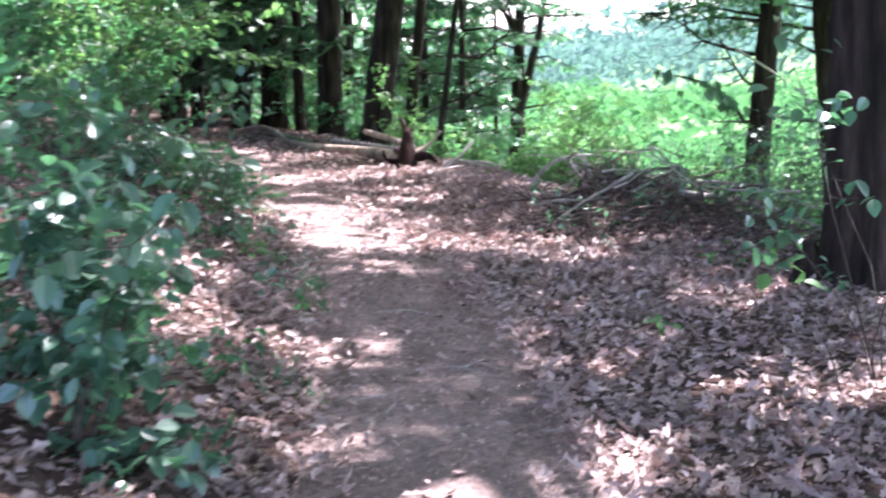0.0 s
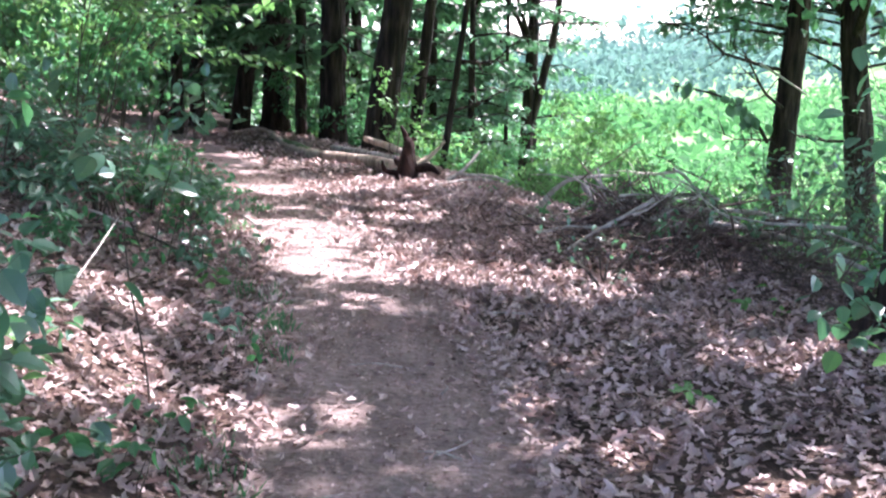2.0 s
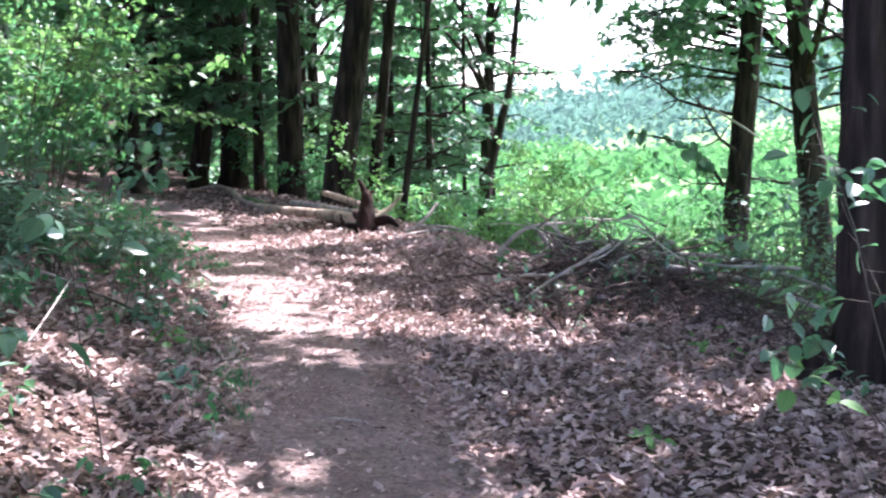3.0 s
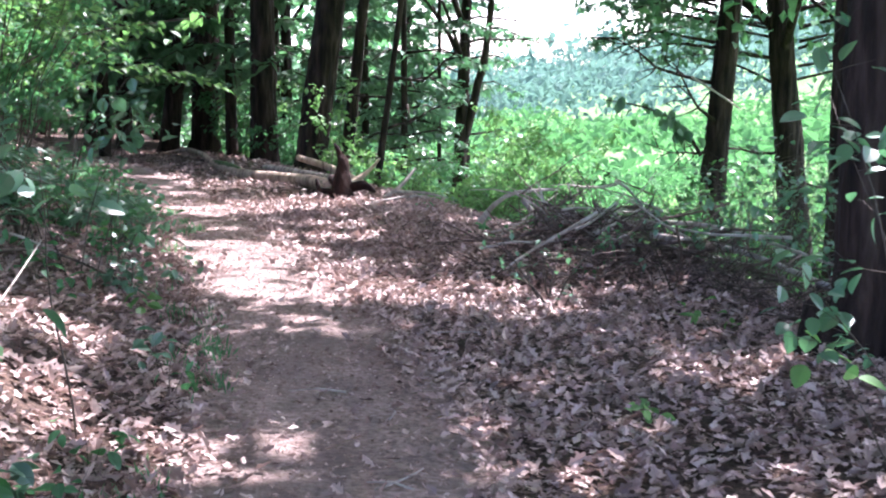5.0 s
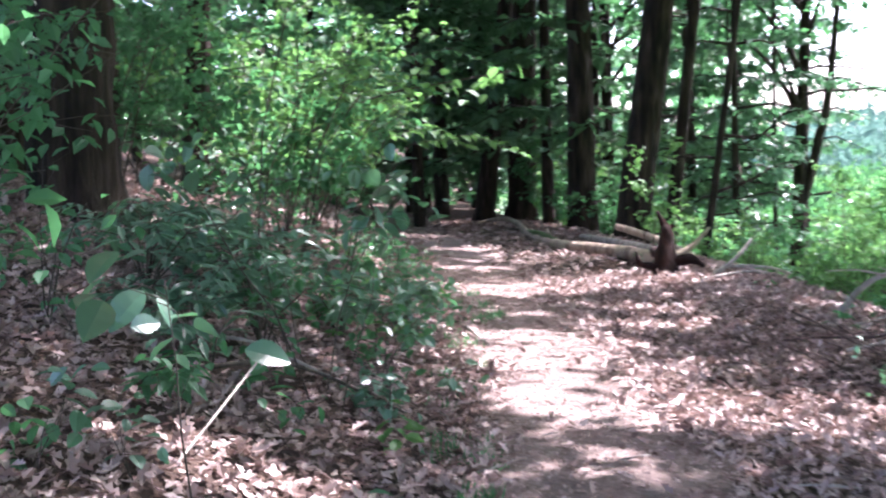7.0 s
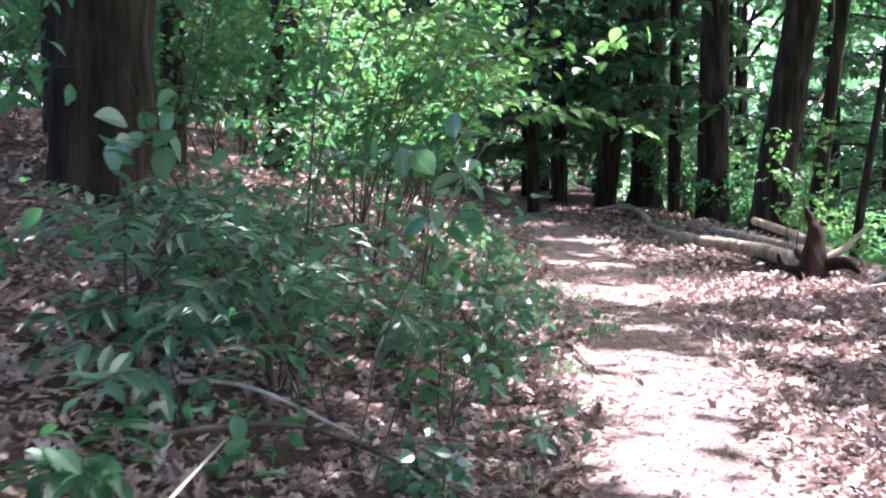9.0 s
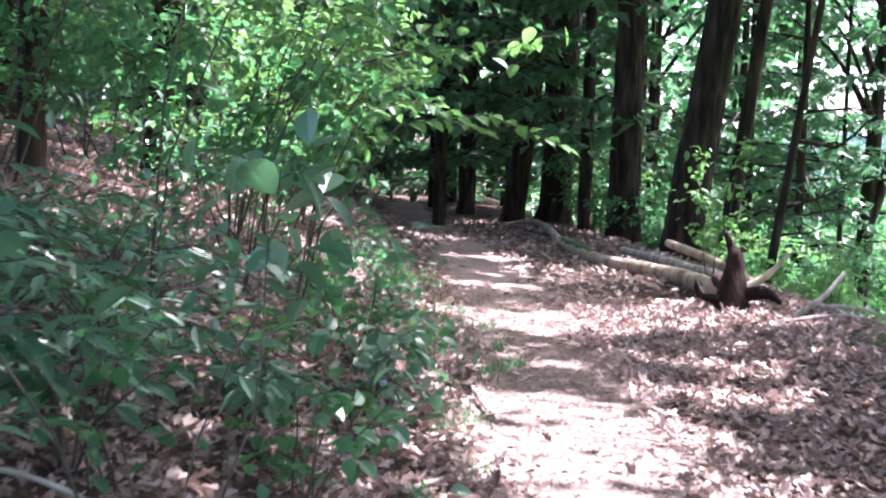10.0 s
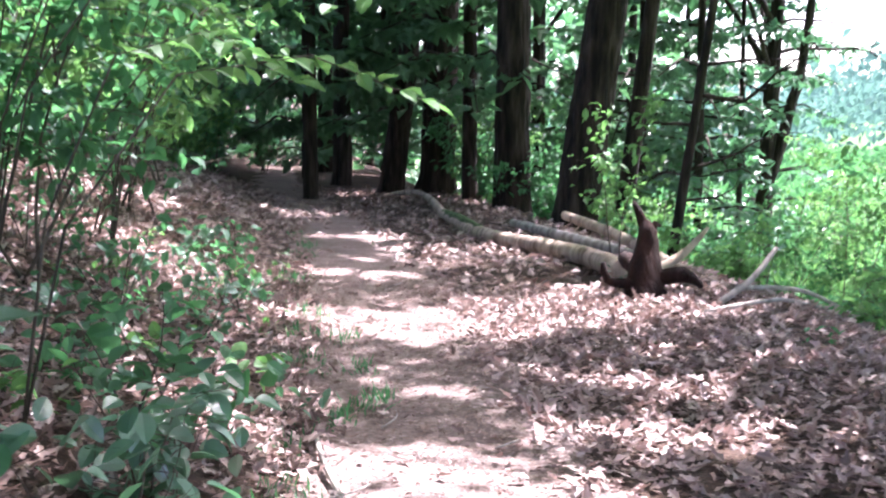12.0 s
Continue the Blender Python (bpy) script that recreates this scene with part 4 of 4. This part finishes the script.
# ---- plants of the bank ----
def spray_leaves(r, pts, size, pairs, droop=0.1):
    """Leaves in two flat ranks along a twig."""
    place, yaw = [], []
    n = len(pts) - 1
    for i in range(pairs):
        f = (i + 0.7) / pairs * n * 0.999
        k = int(f)
        p = pts[k].lerp(pts[k + 1], f - k)
        d = pts[k + 1] - pts[k]
        a = math.atan2(d.y, d.x) - math.pi / 2
        for s in (-1, 1):
            place.append(tuple(p))
            yaw.append(a + s * r.uniform(0.75, 1.15))
    place.append(tuple(pts[-1]))
    yaw.append(math.atan2((pts[-1] - pts[-2]).y, (pts[-1] - pts[-2]).x) - math.pi / 2)
    m = len(place)
    taper = np.concatenate([np.repeat(np.linspace(1.0, 0.7, pairs), 2), [0.8]])
    return np.array(place), size * taper * r.uniform(0.85, 1.15, m), np.array(yaw), r.normal(-droop, 0.2, m), r.normal(0, 0.25, m)


def spray_plant(name, x, y, height, reach, fronds, pairs, size, mat, label, seed, shape=NARROW, aim=None, category="plant", group="", stem_r=0.006, first=1):
    """A plant of arching stems, each with two ranks of leaflets. aim: yaw in degrees that all stems lean to."""
    r = np.random.default_rng(seed)
    t = thing(name, at_ground(x, y, -0.03), label, category, group)
    for i in range(fronds):
        a = r.uniform(0, 2 * math.pi) if aim is None else radians(aim) + r.normal(0, 0.45)
        h, l = height * r.uniform(0.7, 1.1), reach * r.uniform(0.7, 1.15)
        w = Vector((math.cos(a), math.sin(a), 0))
        pts = [Vector((0, 0, 0)), w * l * 0.12 + Vector((0, 0, h * 0.55)), w * l * 0.4 + Vector((0, 0, h * 0.95)), w * l * 0.72 + Vector((0, 0, h)), w * l + Vector((0, 0, h * 0.88))]
        stem = part("frond", raw_mesh("frond", *tube(pts, [stem_r, stem_r * 0.8, stem_r * 0.6, stem_r * 0.45, stem_r * 0.2], 5)), TWIG_D, t)
        for p, s, ya, pi, ro in zip(*spray_leaves(r, pts[first:], size, pairs)):
            leaf = new("leaflet", leaflet_mesh(shape, mat))
            leaf.parent = stem
            leaf.matrix_basis = Matrix.LocRotScale(Vector(p), Matrix(turns(np.array([ya]), np.array([pi]), np.array([ro]))[0].tolist()).to_quaternion(), (s, s, s))
    return t


for i, (x, y, h, l, n, m) in enumerate(((-2.5, 10.1, 0.4, 0.6, 7, LEAF_B), (-2.65, 9.5, 0.38, 0.55, 7, LEAF_B), (-2.25, 10.8, 0.38, 0.6, 7, LEAF_B), (-2.3, 8.9, 0.35, 0.5, 5, LEAF_B), (-3.6, 12.2, 0.45, 0.6, 6, LEAF_B), (-3.0, 11.0, 0.45, 0.6, 6, LEAF_B), (-2.1, 8.2, 0.22, 0.35, 3, LEAF))):
    spray_plant("fern_like_plant", x, y, h, l, n, 6, 0.17, m, "low bluish-green plant with long paired leaflets on the bank", 600 + i, group="low plants on the bank")
for i, (x, y, h, l, n, aim) in enumerate(((-2.75, 12.5, 1.4, 1.25, 2, -10), (-3.4, 13.4, 1.8, 1.8, 2, -5), (-3.9, 14.4, 2.0, 1.7, 3, 0), (-3.8, 15.6, 1.9, 1.2, 4, -15), (-3.1, 11.6, 1.9, 1.4, 2, -15))):
    spray_plant("beech_sapling", x, y, h, l, n, 11, 0.13, LEAF_Y if i % 2 == 0 else LEAF, "young beech with flat arching sprays of leaves over the path", 640 + i, OVAL, aim, "sapling", "saplings on the bank", 0.007, 2)
bank_rng = np.random.default_rng(88)
for i in range(22):
    y = 8.6 + 10.5 * (i + bank_rng.uniform(0, 0.9)) / 22
    u = -bank_rng.uniform(1.0, 1.6) if i % 2 else -bank_rng.uniform(1.5, 3.0)
    h = bank_rng.uniform(0.35, 0.65) if i % 2 else bank_rng.uniform(0.6, 1.15)
    shrub("shrub", path_x(y) + u, y, h, h * 0.5, 4, 3, bank_rng.uniform(0.06, 0.085), (LEAF, LEAF_B, LEAF)[i % 3], "low leafy undergrowth on the bank beside the path", 720 + i, (OVAL, BROAD)[i % 2], low=0.3, twigs=6, stem_r=0.006, group="low undergrowth of the bank")
for i, (x, y, h) in enumerate(((-1.35, 4.45, 0.45), (-1.05, 4.0, 0.3))):
    shrub("shrub", x, y, h, 0.3, 5, 6, 0.075, LEAF_B, "shady low undergrowth at the path's side", 760 + i, BROAD, low=0.25, twigs=6, stem_r=0.005, group="low undergrowth of the bank")
for i, (x, y) in enumerate(((-2.95, 9.6), (-3.3, 10.3), (-2.7, 10.6), (-3.5, 11.3), (-2.3, 9.6), (-3.9, 11.0))):
    spray_plant("fern_like_plant", x, y, 0.5, 0.6, 8, 6, 0.17, LEAF_B, "low bluish-green plant with long paired leaflets on the bank", 770 + i, group="low plants on the bank")
shrub("sapling", -1.15, 6.3, 1.1, 0.2, 1, 3, 0.1, LEAF_B, "small sapling with pale glossy leaves beside the path", 660, BROAD, low=0.88, twigs=4, stem_r=0.005, category="sapling", lean=(0.2, 0))
shrub("sapling", -1.8, 9.2, 1.65, 0.45, 3, 4, 0.105, LEAF_B, "small sapling with large curled glossy leaves", 661, BROAD, low=0.62, twigs=6, stem_r=0.006, category="sapling", lean=(0.12, 0.05))
shrub("shrub", -1.25, 4.0, 1.35, 0.4, 9, 8, 0.085, LEAF_B, "shady leafy shrub at the foot of the bank", 662, BROAD, low=0.2, twigs=10, stem_r=0.008)
for i, (x, y) in enumerate(((-2.15, 12.3), (-2.35, 12.9), (-2.05, 11.5))):
    shrub("seedling", x, y, 0.55, 0.25, 3, 4, 0.1, (LEAF_B, LEAF)[i % 2], "leafy seedling on the bank beside the path", 670 + i, BROAD, low=0.3, twigs=4, stem_r=0.004, category="seedling", group="seedlings in the litter", deep=0.01)
shrub("shrub", -2.5, 6.3, 1.5, 0.5, 6, 7, 0.1, LEAF, "leafy shrub on the bank beside the path", 663, low=0.35, twigs=8, stem_r=0.009)
shrub("shrub", -3.0, 7.6, 1.9, 0.6, 6, 6, 0.1, LEAF, "leafy shrub on the bank beside the path", 664, low=0.45, twigs=8, stem_r=0.009)
shrub("shrub", -3.7, 9.0, 2.4, 0.8, 7, 8, 0.1, LEAF, "leafy shrub on the bank above the path", 665, low=0.4, twigs=8, stem_r=0.01)
shrub("shrub", -1.75, 4.3, 0.9, 0.5, 7, 8, 0.1, LEAF_B, "shady low shrub at the path's side", 666, BROAD, low=0.2, twigs=7, stem_r=0.008)
r = np.random.default_rng(55)
for i in range(64):
    y = r.uniform(4.5, 19)
    u = -r.uniform(0.66, 2.2) if i % 8 else r.uniform(1.0, 3.0)
    shrub("seedling", path_x(y) + u, y, r.uniform(0.12, 0.34), 0.12, 2, 3, r.uniform(0.06, 0.1), (LEAF, LEAF_B, LEAF_Y)[i % 3], "small green seedling growing through the fallen leaves", 700 + i, (OVAL, BROAD)[i % 2], low=0.45, twigs=2, stem_r=0.003, category="seedling", group="seedlings in the litter", deep=0.01)

# tufts of grass along the worn edge
tufts = []
for i in range(46):
    y = r.uniform(5, 24)
    x = path_x(y) - r.uniform(0.5, 0.8)
    if i < 9:
        x, y = ((-2.05, 14.2), (-2.0, 14.5), (-1.95, 14.75), (-0.9, 8.3), (-0.95, 8.5), (-2.2, 15.4), (-1.05, 9.2), (-1.6, 11.9), (-2.5, 16.3))[i]
    for k in range(60 if i < 9 else 26):
        px, py = x + r.normal(0, 0.05), y + r.normal(0, 0.09)
        tufts.append((px, py, ground_z(px, py)))
n = len(tufts)
grass = new("grass", raw_mesh("grass", *scatter((NEEDLES[0] * (0.5, 1, 1), NEEDLES[1]), np.array(tufts), r.uniform(0.05, 0.13, n), r.uniform(0, 6.28, n), r.normal(1.0, 0.3, n), r.normal(0, 0.2, n)), False))
grass.data.materials.append(LEAF)
tagged(grass, "short green grass tufts along the path's edge", "grass", kind="stuff")

# ---- fallen leaves ----
r = np.random.default_rng(31)


def litter_places(count, y0, y1, near_path):
    out = []
    while len(out) < count:
        y = r.uniform(y0, y1)
        u = r.uniform(-5.2, 4.4)
        edge = 0.55 + 0.2 * noise.noise((u * 0.2, y * 0.9, 7 if u > 0 else 2))
        if u > 0:
            edge = min(edge, 0.75)
        inside = edge - abs(u)
        if inside > 0 and r.uniform() > near_path * max(0.15, 1 - inside / 0.3):
            continue
        x = path_x(y) + u
        if abs(u) > 0.6 and noise.noise((x * 1.1, y * 1.1, 9)) < r.uniform(-0.9, -0.1):
            continue
        out.append((x, y, ground_z(x, y) + (0.03 if abs(u) < 0.65 else 0.0) + r.uniform(0.002, 0.035)))
    return np.array(out)


def litter(places, shape, size):
    n = len(places)
    return scatter(shape, places, size * r.uniform(0.6, 1.25, n), r.uniform(0, 6.28, n), r.normal(0.0, 0.32, n), r.normal(0, 0.4, n) + np.where(r.uniform(size=n) < 0.3, math.pi, 0))


pieces = [litter(litter_places(36000, 2.0, 10.5, 0.38), OAK_SMALL, 0.062), litter(litter_places(15000, 2.0, 10.5, 0.25), OAK_CURL, 0.072), litter(litter_places(30000, 10.5, 19, 0.28), OAK_SMALL, 0.07), litter(litter_places(12000, 10.5, 19, 0.15), OAK_CURL, 0.075),
          litter(litter_places(12000, 19, 34, 0.2), DIAMOND, 0.12), litter(litter_places(9000, -10, 2.2, 0.2), DIAMOND, 0.12),
          litter(np.array([(x, y, ground_z(x, y) + 0.02) for x, y in zip(r.uniform(-13, -5, 7000), r.uniform(8, 30, 7000))]), DIAMOND, 0.14),
          litter(np.array([(x, y, ground_z(x, y) + 0.02) for x, y in zip(r.uniform(-13, 9, 9000), r.uniform(-12, 8, 9000)) if abs(x - path_x(y)) > 4]), DIAMOND, 0.13)]
crumbs = []
for i in range(11000):
    y = r.uniform(3.5, 20)
    x = path_x(y) + r.uniform(-0.8, 0.9)
    crumbs.append((x, y, ground_z(x, y) + 0.03))
pieces.append(litter(np.array(crumbs), DIAMOND, 0.03))
me = raw_mesh("leaf_litter", *join(pieces), False)
carpet = new("leaf_litter", me)
me.materials.append(LITTER)
tagged(carpet, "thick carpet of dry brown oak leaves on the ground", "fallen leaves", kind="stuff")

# loose twigs on the trail
for i in range(30):
    y = r.uniform(4.5, 20)
    x = path_x(y) + r.uniform(-0.9, 1.6)
    a, l = r.uniform(0, math.pi), r.uniform(0.12, 0.4)
    stick("twig", [at_ground(x, y, 0.035), at_ground(x + math.cos(a) * l / 2, y + math.sin(a) * l / 2, 0.045), at_ground(x + math.cos(a + 0.2) * l, y + math.sin(a + 0.2) * l, 0.035)], 0.006, 0.003, "short dry twig lying on the ground", TWIG, 0.0, "twig")

# the fallen leaves lying nearest to the walker, one by one
shapes = []
for k in range(6):
    v, f = (OAK, OAK_CURL)[k % 2]
    v = v * (0.088 * r.uniform(0.85, 1.2)) + np.array([(0, 0, 0.004 * noise.noise((float(q[0]) * 9, float(q[1]) * 9, k))) for q in v])
    me = raw_mesh("oak_leaf", v, f, False)
    me.materials.append(LITTER)
    shapes.append(me)
for i, p in enumerate(litter_places(300, 4.0, 7.0, 0.4)):
    ob = new("oak_leaf", shapes[i % 6])
    ob.matrix_world = pose(p[0], p[1], p[2] + 0.012, r.normal(0, 14), r.normal(0, 16), r.uniform(0, 360))
    ob.parent = ground
